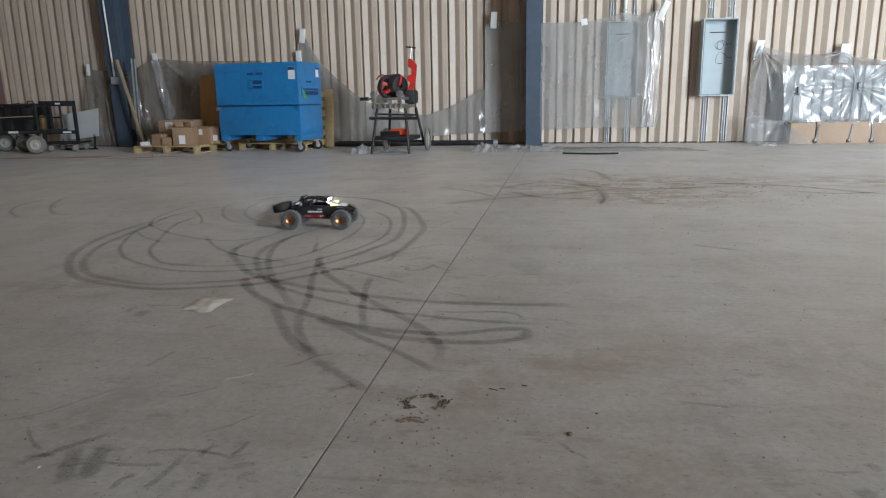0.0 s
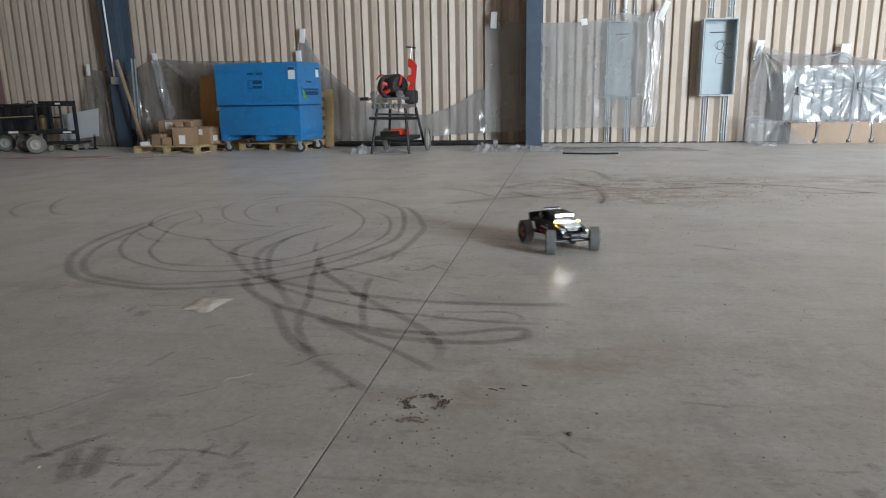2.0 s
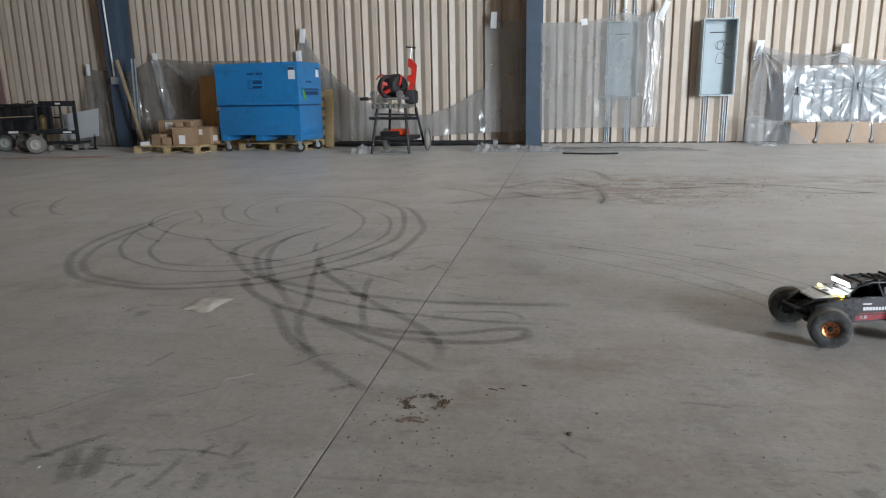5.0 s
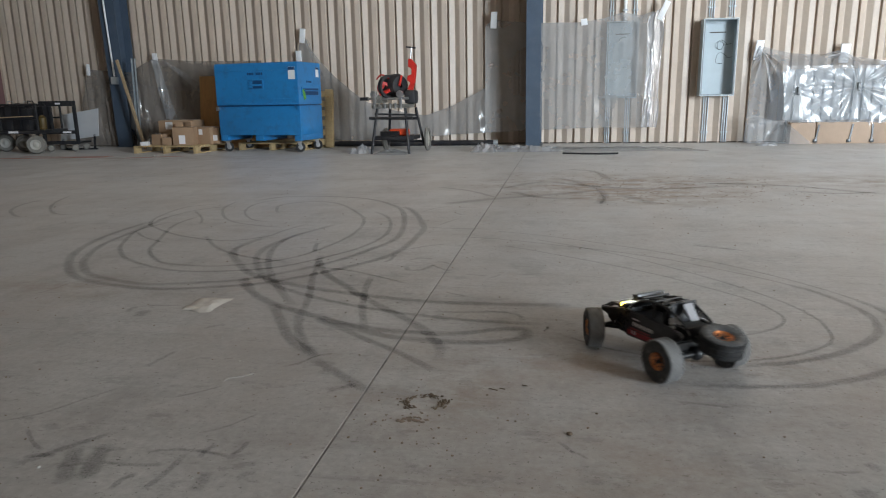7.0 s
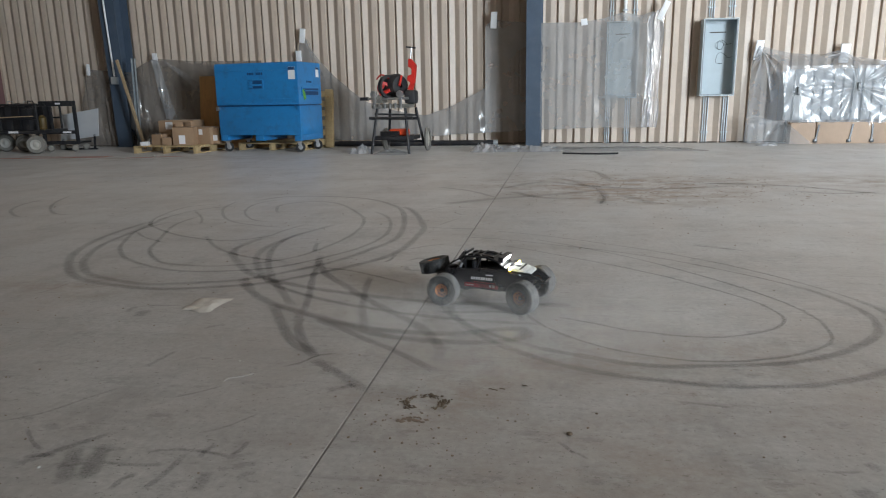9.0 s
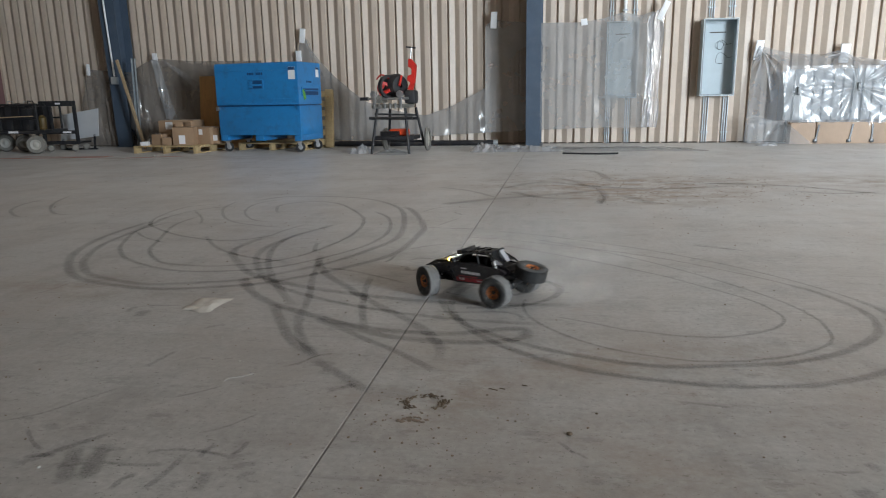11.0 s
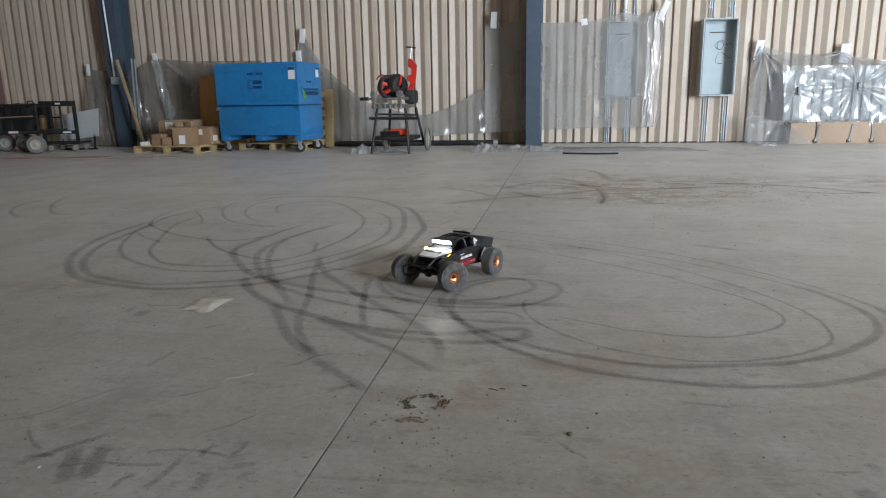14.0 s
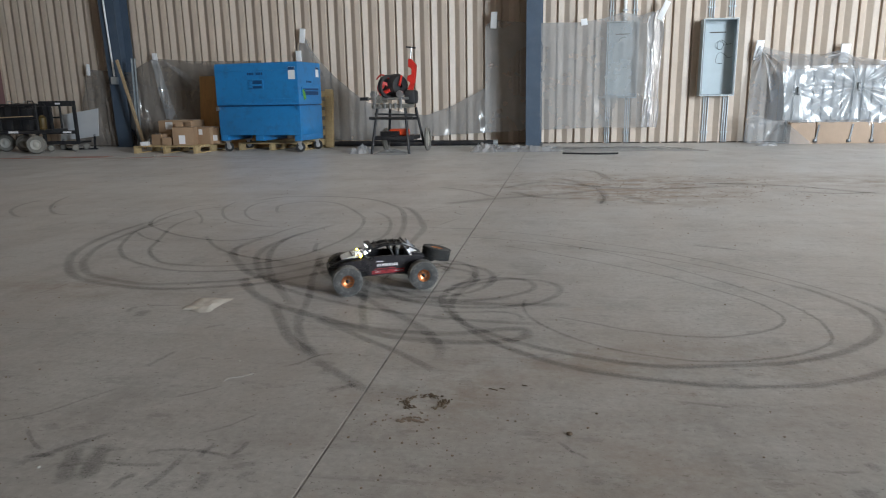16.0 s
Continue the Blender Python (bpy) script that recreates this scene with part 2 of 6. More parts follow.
TREAD_DUST = paint("dust_caked_tread", (0.17, 0.166, 0.162), 0.9, vary=0.3, scale=40, grain=300, dirt=(0.09, 0.088, 0.086))
GREY_TYRE = paint("grey_tyre", (0.22, 0.21, 0.19), 0.8, vary=0.2, scale=9, dirt=(0.14, 0.12, 0.1))
CREAM_RIM = paint("cream_rim", (0.46, 0.44, 0.4), 0.5, vary=0.1, dirt=(0.3, 0.27, 0.22))
COPPER = paint("copper_rim", (0.62, 0.24, 0.1), 0.3, metal=0.85, vary=0.15, scale=30)
STEEL = paint("bare_steel", (0.55, 0.56, 0.58), 0.35, metal=0.9, vary=0.15, scale=10)
GALV = paint("galvanised_steel", (0.5, 0.54, 0.57), 0.42, metal=0.55, vary=0.12, scale=9)
ENCLOSURE = paint("grey_enclosure_paint", (0.43, 0.5, 0.535), 0.42, vary=0.08, scale=4)
LIP_GREY = paint("dark_grey_steel", (0.2, 0.225, 0.245), 0.45, vary=0.15, scale=12)
RED = paint("red_enamel", (0.6, 0.03, 0.022), 0.4, vary=0.12, dirt=(0.25, 0.03, 0.02))
ORANGE = paint("orange_plastic", (0.6, 0.06, 0.015), 0.4, vary=0.1)
MACHINE_GREY = paint("oily_cast_iron", (0.19, 0.186, 0.168), 0.4, metal=0.35, vary=0.3, scale=15, dirt=(0.07, 0.06, 0.05))
DOOR_MAUVE = paint("mauve_door_paint", (0.24, 0.13, 0.135), 0.5, vary=0.1)
# yellow taken down almost to black so that the canisters hardly show
YELLOW = paint("dimmed_yellow_paint", (0.1, 0.066, 0.02), 0.5, vary=0.2)
GREY_BOARD = paint("grey_board", (0.5, 0.52, 0.55), 0.55, vary=0.07)
HOOD_GREY = paint("silver_hood", (0.72, 0.75, 0.75), 0.36, metal=0.25, vary=0.2, scale=25, dirt=(0.2, 0.22, 0.2))
BODY_BLACK = paint("black_body_shell", (0.016, 0.014, 0.018), 0.3, vary=0.3, scale=20, coat=0.4, dirt=(0.05, 0.05, 0.05))
DECAL_RED = paint("red_decal", (0.27, 0.022, 0.03), 0.35, vary=0.5, scale=30)
DECAL_WHITE = paint("white_decal", (0.75, 0.74, 0.76), 0.4, vary=0.1, scale=30)
GREEN_TAG = paint("green_tag", (0.12, 0.36, 0.06), 0.5)
WOOD_STICK = paint("lumber", (0.4, 0.29, 0.18), 0.75, vary=0.15, scale=5, stretch=(8, 8, 1))
EARTH = paint("dry_earth", (0.13, 0.095, 0.065), 0.95, vary=0.35, scale=14, grain=80, bumps=0.4)
TRODDEN = paint("trodden_earth", (0.23, 0.178, 0.137), 0.95, vary=0.3, scale=14, grain=80)
STONE = paint("concrete_chip", (0.36, 0.345, 0.32), 0.85, vary=0.3, scale=20, per_piece=0.5)
ARRIS = paint("lit_concrete_edge", (0.3, 0.285, 0.27), 0.8, vary=0.25, scale=4, grain=40)
RED_CHALK = paint("red_chalk", (0.45, 0.13, 0.09), 0.9, vary=0.3, scale=8)
LED = glow("white_led", (0.95, 1.0, 1.0), 42.0)
AMBER = glow("amber_lamp", (1.0, 0.62, 0.05), 60.0)
FILM_GREY = plastic_film("grey_plastic_film", (0.44, 0.437, 0.435), 0.44, 0.24, 7.0, 0.02, 0.022)
FILM_DUSTY = plastic_film("dusty_plastic_film", (0.25, 0.228, 0.21), 0.6, 0.18, 5.0, 0.07, 0.06)
FILM_DARK = plastic_film("shaded_plastic_film", (0.4, 0.395, 0.39), 0.52, 0.18, 5.0, 0.06, 0.07)
FILM_CLEAR = plastic_film("clear_plastic_film", (0.42, 0.44, 0.46), 0.34, 0.18, 6.0, 0.07, 0.03)
FILM_SHEER = plastic_film("sheer_drawn_film", (0.42, 0.445, 0.48), 0.42, 0.2, 12.0, 0.018, 0.055)
FILM_SHINY = plastic_film("shiny_crumpled_film", (0.66, 0.68, 0.72), 0.42, 0.1, 16.0, 0.06, 0.2)


# ---- building blocks ----
def link(name, bm, material, parent=None, label="", m=None, smooth=True):
    me = bpy.data.meshes.new(name)
    bm.normal_update()
    bm.to_mesh(me)
    bm.free()
    me.materials.append(material)
    if smooth:
        me.polygons.foreach_set("use_smooth", [True] * len(me.polygons))
        me.set_sharp_from_angle(angle=radians(32))
    ob = new(name, me)
    if parent:
        ob.parent = parent
    if m is not None:
        ob.matrix_basis = m
    if label:
        ob["label"] = label
    return ob


def part(name, bm, material, parent, label="", m=None):
    return link(name, bm, material, parent, label, m)


def thing(name, m, label, category, group="", kind=""):
    e = new(name)
    e.empty_display_size = 0.1
    e.matrix_basis = m
    return tagged(e, label, category, group, kind)


def box(bm, x0, x1, y0, y1, z0, z1, bevel=0.0, m=None):
    mm = Matrix.Translation(((x0 + x1) / 2, (y0 + y1) / 2, (z0 + z1) / 2)) @ Matrix.Diagonal((x1 - x0, y1 - y0, z1 - z0, 1))
    r = bmesh.ops.create_cube(bm, size=1, matrix=(m @ mm) if m is not None else mm)
    if bevel:
        ed = {e for v in r["verts"] for e in v.link_edges}
        bmesh.ops.bevel(bm, geom=list(ed), offset=bevel, segments=2, affect="EDGES", profile=0.6)
    return bm


def B(*a, **k):
    return box(bmesh.new(), *a, **k)


def cyl(bm, p, q, r, seg=14, r2=None, caps=True):
    p, q = Vector(p), Vector(q)
    d = q - p
    mm = Matrix.Translation((p + q) / 2) @ d.to_track_quat("Z", "Y").to_matrix().to_4x4()
    bmesh.ops.create_cone(bm, cap_ends=caps, segments=seg, radius1=r, radius2=r if r2 is None else r2, depth=d.length, matrix=mm)
    return bm


def tube(bm, pts, r, seg=8):
    P = [Vector(p) for p in pts]
    rings, side = [], None
    for i, p in enumerate(P):
        d = (P[min(len(P) - 1, i + 1)] - P[max(0, i - 1)]).normalized()
        side = d.orthogonal() if side is None else side - d * side.dot(d)
        side.normalize()
        up = d.cross(side)
        rings.append([bm.verts.new(p + r * (math.cos(2 * math.pi * k / seg) * side + math.sin(2 * math.pi * k / seg) * up)) for k in range(seg)])
    for a, b in zip(rings, rings[1:]):
        for k in range(seg):
            bm.faces.new((a[k], a[(k + 1) % seg], b[(k + 1) % seg], b[k]))
    bm.faces.new(rings[0][::-1])
    bm.faces.new(rings[-1])
    return bm


def lathe(bm, prof, seg, m):
    """Turns a profile of (radius, height) round the z axis of m."""
    rings = []
    for r, z in prof:
        rings.append([bm.verts.new(m @ Vector((r * math.cos(2 * math.pi * i / seg), r * math.sin(2 * math.pi * i / seg), z))) for i in range(seg)])
    for a, b in zip(rings, rings[1:]):
        for i in range(seg):
            bm.faces.new((a[i], a[(i + 1) % seg], b[(i + 1) % seg], b[i]))
    return bm


def prism(bm, outline, y0, y1, bevel=0.0):
    """A side outline of (x, z), given breadth from y0 to y1."""
    a = [bm.verts.new((x, y0, z)) for x, z in outline]
    b = [bm.verts.new((x, y1, z)) for x, z in outline]
    n = len(a)
    bm.faces.new(a)
    bm.faces.new(b[::-1])
    for i in range(n):
        bm.faces.new((a[(i + 1) % n], a[i], b[i], b[(i + 1) % n]))
    bmesh.ops.recalc_face_normals(bm, faces=bm.faces[:])
    if bevel:
        bmesh.ops.bevel(bm, geom=bm.edges[:], offset=bevel, segments=2, affect="EDGES")
    return bm


def spline(pts, step=0.04):
    """Even points along a smooth curve through pts."""
    P = [Vector(p).to_3d() for p in pts]
    P = [2 * P[0] - P[1]] + P + [2 * P[-1] - P[-2]]
    out = []
    for i in range(1, len(P) - 2):
        n = max(2, int((P[i + 1] - P[i]).length / step))
        for k in range(n):
            t = k / n
            out.append(0.5 * (2 * P[i] + (P[i + 1] - P[i - 1]) * t + (2 * P[i - 1] - 5 * P[i] + 4 * P[i + 1] - P[i + 2]) * t * t + (3 * P[i] - P[i - 1] - 3 * P[i + 1] + P[i + 2]) * t ** 3))
    return out + [P[-2]]


def along(pts, u):
    """The point at share u of a line of (x, z) corners."""
    ls = [math.dist(a, b) for a, b in zip(pts, pts[1:])]
    d = u * sum(ls)
    for (a, b), n in zip(zip(pts, pts[1:]), ls):
        if d <= n or (a, b) == (pts[-2], pts[-1]):
            k = d / n if n else 0
            return a[0] + (b[0] - a[0]) * k, a[1] + (b[1] - a[1]) * k
        d -= n


# ---- the hall ----
WALL_Y, RIB, RIB0 = 11.86, 0.3048, -10.503
X0, HIGH = -14.77, 5.5
JOINT = -0.53

floor = tagged(new("floor"), "dusty grey concrete slab with a saw-cut joint", "floor", kind="structure")
for a, b in ((X0, JOINT - 0.004), (JOINT + 0.0018, X1)):
    link("slab", B(a, b, Y0, WALL_Y + 0.1, -0.15, 0.0), CONCRETE, floor, smooth=False)
link("joint_filler", B(JOINT - 0.0018, JOINT + 0.0018, Y0, WALL_Y + 0.1, -0.15, -0.012), DARK_GAP, floor, "dark sunken joint", smooth=False)
# separate chamfered strip, shaped and toned to show the cut's lit edge
arris = bmesh.new()
prism(arris, [(JOINT - 0.004, -0.15), (JOINT - 0.0018, -0.15), (JOINT - 0.0018, -0.0036), (JOINT - 0.004, -0.0002)], Y0, WALL_Y + 0.1)
link("joint_arris", arris, ARRIS, floor, "lit edge of the saw cut, made as a chamfered strip", smooth=False)

tagged(link("ground", B(-400, 400, -400, 400, -0.4, -0.16), paint("outdoor_gravel", (0.3, 0.28, 0.25), 0.9)), "pale gravel yard outside the doorway", "ground", kind="structure")


def panel_mesh():
    prof = [(0.0, 0.06), (0.021, 0.06), (0.024, 0.0), (0.03, -0.004), (0.116, 0.034), (0.124, 0.034), (0.2, -0.012), (0.21, -0.014), (0.288, -0.004), (0.296, 0.0), (0.3, 0.06), (0.3048, 0.06)]
    bm = bmesh.new()
    for z in (0.0, HIGH):
        for x, y in prof:
            bm.verts.new((x, y, z))
    bm.verts.ensure_lookup_table()
    n = len(prof)
    for i in range(n - 1):
        bm.faces.new((bm.verts[i], bm.verts[i + 1], bm.verts[n + i + 1], bm.verts[n + i]))
    bm.normal_update()
    me = bpy.data.meshes.new("panel")
    bm.to_mesh(me)
    bm.free()
    me.materials.append(WALL_TAN)
    return me


wall_north = link("wall_north", B(X0, X1, WALL_Y + 0.065, WALL_Y + 0.3, 0, HIGH), DARK_GAP, smooth=False)
tagged(wall_north, "tan ribbed sheet-steel wall of a metal building", "wall", kind="structure")

wall_south = tagged(new("wall_south"), "plain steel wall with an open roll-up doorway", "wall", kind="structure")
for x0, x1, z0, z1 in ((X0 - 0.25, DOOR_X0, 0, HIGH), (DOOR_X1, X1 + 0.25, 0, HIGH), (DOOR_X0, DOOR_X1, DOOR_Z, HIGH)):
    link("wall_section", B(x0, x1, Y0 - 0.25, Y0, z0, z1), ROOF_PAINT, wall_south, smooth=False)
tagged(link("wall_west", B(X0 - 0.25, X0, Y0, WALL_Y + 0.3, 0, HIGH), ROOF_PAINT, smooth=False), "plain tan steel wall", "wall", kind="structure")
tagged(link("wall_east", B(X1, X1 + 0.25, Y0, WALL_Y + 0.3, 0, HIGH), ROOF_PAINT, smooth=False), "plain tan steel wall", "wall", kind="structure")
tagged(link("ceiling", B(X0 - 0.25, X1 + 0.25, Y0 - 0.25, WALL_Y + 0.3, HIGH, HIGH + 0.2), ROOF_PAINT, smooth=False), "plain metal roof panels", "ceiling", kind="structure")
tagged(link("trim", B(X0, X1, WALL_Y - 0.012, WALL_Y + 0.03, 0.0, 0.018), DARK_GAP, smooth=False), "dark steel base angle along the wall", "trim", kind="structure")


def column(x, y_front0, y_front1, half, label):
    """Steel frame column whose web deepens upwards."""
    c = thing("column", pose(x, 0, 0), label, "column", kind="structure")
    top = HIGH
    bm = bmesh.new()
    prism(bm, [(y_front0, 0), (y_front0 + 0.014, 0), (y_front1 + 0.014, top), (y_front1, top)], -half, half)
    part("flange", bm, COLUMN_BLUE, c, "", Matrix(((0, 1, 0, 0), (1, 0, 0, 0), (0, 0, 1, 0), (0, 0, 0, 1))))
    bm = bmesh.new()
    prism(bm, [(y_front0 + 0.016, 0), (WALL_Y - 0.03, 0), (WALL_Y - 0.03, top), (y_front1 + 0.016, top)], -0.006, 0.006)
    part("web", bm, COLUMN_BLUE, c, "", Matrix(((0, 1, 0, 0), (1, 0, 0, 0), (0, 0, 1, 0), (0, 0, 0, 1))))
    part("flange", B(-half, half, WALL_Y - 0.03, WALL_Y - 0.016, 0, top), COLUMN_BLUE, c)
    part("base_plate", B(-half - 0.03, half + 0.03, y_front0 - 0.02, WALL_Y - 0.04, 0, 0.012), COLUMN_BLUE, c)
    return c


column(-0.475, 11.0, 10.72, 0.112, "blue-grey painted steel frame column by the wall")
column(-8.05, 11.54, 11.32, 0.15, "blue-grey steel frame column with a conduit on it")

door_1 = thing("door_1", pose(-11.15, WALL_Y - 0.06, 0), "mauve painted steel door in a pale frame", "door", kind="structure")
part("door_leaf", B(-0.5, 0.46, -0.02, 0.03, 0.01, 2.15, bevel=0.004), DOOR_MAUVE, door_1)
for a, b, z0, z1 in ((0.46, 0.51, 0, 2.2), (-0.55, -0.5, 0, 2.2), (-0.5, 0.46, 2.15, 2.2)):
    part("door_frame", B(a, b, -0.03, 0.06, z0, z1, bevel=0.004), WALL_TAN, door_1)


# ---- electrical enclosures and conduits on the wall ----
def enclosure(x0, x1, z0, z1, deep, label):
    e = thing("electrical_enclosure", pose(x0, WALL_Y - 0.012, z0), label, "electrical box", "empty enclosures on the wall")
    w, h, t = x1 - x0, z1 - z0, 0.012
    part("back_plate", B(t, w - t, -0.018, 0, t, h - t), ENCLOSURE, e)
    for a in ((0, t, 0, h), (w - t, w, 0, h)):
        part("side", B(a[0], a[1], -deep, 0, a[2], a[3], bevel=0.002), ENCLOSURE, e)
    part("top", B(t, w - t, -deep, 0, h - t, h), ENCLOSURE, e)
    part("bottom", B(t, w - t, -deep, 0, 0, t), ENCLOSURE, e)
    for a in ((t, t + 0.015, t, h - t), (w - t - 0.015, w - t, t, h - t), (t + 0.015, w - t - 0.015, h - t - 0.015, h - t), (t + 0.015, w - t - 0.015, t, t + 0.015)):
        part("lip", B(a[0], a[1], -deep + 0.003, -deep + 0.007, a[2], a[3]), LIP_GREY, e)
    part("slot", B(0.14, w - 0.13, -0.024, -0.0185, h - 0.2, h - 0.185), DARK_GAP, e)
    for x in (0.09, w - 0.09):
        for z in (0.1, h - 0.1):
            part("bolt", cyl(bmesh.new(), (x, -0.018, z), (x, -0.032, z), 0.012, 8), STEEL, e)
    rnd = random.Random(int(x0 * 100))
    for k in range(3):
        c = Vector((w * 0.6 + rnd.uniform(-0.03, 0.04), -0.07, h * rnd.choice((0.68, 0.7, 0.5)) + rnd.uniform(-0.05, 0.05)))
        r = rnd.uniform(0.05, 0.1)
        pts = [c + Vector((r * math.cos(a) * (1 + 0.2 * math.sin(3 * a + k)), 0.02 * math.sin(2 * a), r * math.sin(a))) for a in [i * 0.5 for i in range(rnd.randint(10, 16))]]
        part("wire", tube(bmesh.new(), [pts[0] + Vector((0.08, 0.045, 0.02))] + pts, 0.0028, 5), BLACK_PLASTIC, e)
    return e


enclosure(2.13, 2.65, 0.75, 1.93, 0.26, "open empty grey electrical enclosure with loose wires")
enclosure(0.67, 1.17, 0.74, 1.95, 0.12, "grey electrical enclosure behind plastic film")


def conduit(x, z0, z1, r, mat, label):
    c = thing("conduit", pose(x, WALL_Y - 0.026 - r, z0), label, "conduit", "conduits on the wall")
    part("pipe", cyl(bmesh.new(), (0, 0, 0), (0, 0, z1 - z0), r, 12), mat, c)
    for k in range(1 + int((z1 - z0) / 1.6)):
        z = min(z1 - z0 - 0.05, 0.15 + 1.5 * k)
        part("strap", B(-r - 0.014, r + 0.014, -r - 0.002, r + 0.024, z, z + 0.022), GALV, c)


for cx in (2.28, 2.585):
    for dx in (-0.034, 0.0, 0.034):
        conduit(cx + dx, 0.012, 0.735, 0.010, GALV, "thin galvanised conduit running down to the floor")
        conduit(cx + dx, 1.965, 5.4, 0.010, GALV, "thin galvanised conduit rising from an enclosure")
for cx in (0.72, 1.04):
    for dx in (-0.03, 0.0, 0.03):
        conduit(cx + dx, 0.012, 0.735, 0.009, GALV, "thin galvanised conduit running down to the floor")
for cx in (0.72, 0.76, 1.09, 1.13):
    conduit(cx, 1.965, 5.4, 0.011, GALV, "thin galvanised conduit rising from an enclosure")
conduit(0.95, 1.965, 5.4, 0.028, TAPE, "white plastic conduit rising from an enclosure")


# ---- plastic sheeting ----
def sheet(name, top, low, y, label, mat, nx=70, nz=26, fold=0.03, waves=9.0, seed=0, belly=0.0, lean=0.0):
    """Film hung between a top line and a low line of (x, z) corners, with hanging folds."""
    bm = bmesh.new()
    g = []
    for i in range(nx + 1):
        u = i / nx
        (xa, za), (xb, zb) = along(top, u), along(low, u)
        col = []
        for j in range(nz + 1):
            v = j / nz
            x, z = xa + (xb - xa) * v, za + (zb - za) * v
            n = noise.noise(Vector((x * waves * 0.6 + seed, z * 1.1, seed * 3.1))) + 0.5 * noise.noise(Vector((x * waves * 1.7, z * 2.6 + seed, 4.0)))
            dy = fold * n * (0.35 + 0.65 * v) + belly * math.sin(math.pi * min(1, v * 1.1)) + lean * v
            col.append(bm.verts.new((x + 0.4 * fold * noise.noise(Vector((x * 5, z * 4, seed))), y - dy, z)))
        g.append(col)
    for i in range(nx):
        for j in range(nz):
            bm.faces.new((g[i][j], g[i][j + 1], g[i + 1][j + 1], g[i + 1][j]))
    return tagged(link(name, bm, mat), label, "plastic sheet", "plastic sheets on the wall")


FY = WALL_Y - 0.05
sheet("plastic_sheet", [(-8.95, 0.85), (-8.77, 1.46), (-8.72, 1.42), (-7.9, 1.36), (-7.38, 1.6), (-7.3, 1.58), (-6.6, 1.52), (-5.3, 1.5)],
      [(-9.15, 0.02), (-8.4, 0.02), (-7.4, 0.02), (-5.3, 0.02)], FY - 0.1, "dusty translucent plastic sheet taped along the tan wall", FILM_DUSTY, fold=0.12, waves=7, seed=2, nx=90)
sheet("plastic_sheet", [(-4.62, 1.72), (-4.52, 1.93), (-4.42, 1.7), (-4.1, 1.3), (-3.5, 0.78), (-2.95, 0.6), (-2.37, 0.5), (-1.9, 0.66), (-1.32, 0.95)],
      [(-4.7, 0.1), (-3.6, 0.08), (-2.5, 0.12), (-1.9, 0.17), (-1.25, 0.2)], FY - 0.04, "sagging grey plastic sheet slung low along the wall", FILM_DARK, fold=0.06, waves=6, seed=5)
sheet("plastic_sheet", [(-1.31, 1.95), (-1.16, 2.04), (-0.9, 2.0), (-0.3, 1.96), (0.3, 1.95), (0.62, 2.0), (0.9, 2.08), (1.18, 2.02), (1.38, 2.08)],
      [(-1.31, 0.2), (-0.4, 0.24), (0.6, 0.27), (1.36, 0.26)], FY - 0.14, "grey plastic sheet covering a box on the wall", FILM_GREY, fold=0.03, waves=6, seed=8, nx=80)
sheet("plastic_sheet", [(1.3, 2.0), (1.49, 2.14), (1.54, 2.1)], [(1.26, 0.27), (1.4, 0.27), (1.5, 0.26)], FY - 0.17, "shiny crumpled edge of a plastic sheet hanging on the wall", FILM_SHINY, fold=0.07, waves=22, seed=11, nx=26, nz=60)


for top, low, s, back in (([(-7.42, 1.56), (-7.3, 1.56)], [(-7.24, 0.5), (-7.02, 0.48)], 41, 0.155), ([(-7.22, 1.55), (-7.14, 1.54)], [(-6.2, 0.72), (-6.02, 0.85)], 43, 0.155), ([(-6.3, 1.46), (-6.05, 1.45)], [(-5.75, 0.8), (-5.6, 0.9)], 47, 0.155),
                    ([(-4.5, 1.88), (-4.42, 1.8)], [(-4.3, 1.2), (-4.18, 1.22)], 49, 0.055)):
    sheet("plastic_sheet", top, low, FY - back, "glossy gathered fold of the plastic sheet by its tape", FILM_SHINY if s == 41 else FILM_CLEAR, nx=10, nz=24, fold=0.04, waves=16, seed=s)


def tape(x, z, w, h, lean=0.0, y=FY - 0.12):
    t = link("tape_strip", B(-w / 2, w / 2, -0.022, 0.022, -h / 2, h / 2, bevel=0.0015), TAPE, None, "", pose(x, y, z, 6, lean, 0))
    tagged(t, "strip of white tape holding the plastic sheet", "tape", "tape strips")


for a in ((-7.36, 1.58, 0.08, 0.2, 0), (-8.75, 1.42, 0.05, 0.2, 8), (-4.53, 1.9, 0.09, 0.24, 8, FY - 0.06), (-4.62, 1.56, 0.09, 0.18, 0, FY - 0.06), (-1.16, 2.03, 0.1, 0.26, 4, FY - 0.16),
          (0.3, 1.95, 0.1, 0.1, -8, FY - 0.16), (1.52, 2.08, 0.09, 0.3, 24, FY - 0.19)):
    tape(*a)

WRAPPED = paint("wrapped_panel", (0.42, 0.43, 0.43), 0.5)
# draped stock at the wall: a sheet over flat panels, cartons at its foot
DY = 11.5
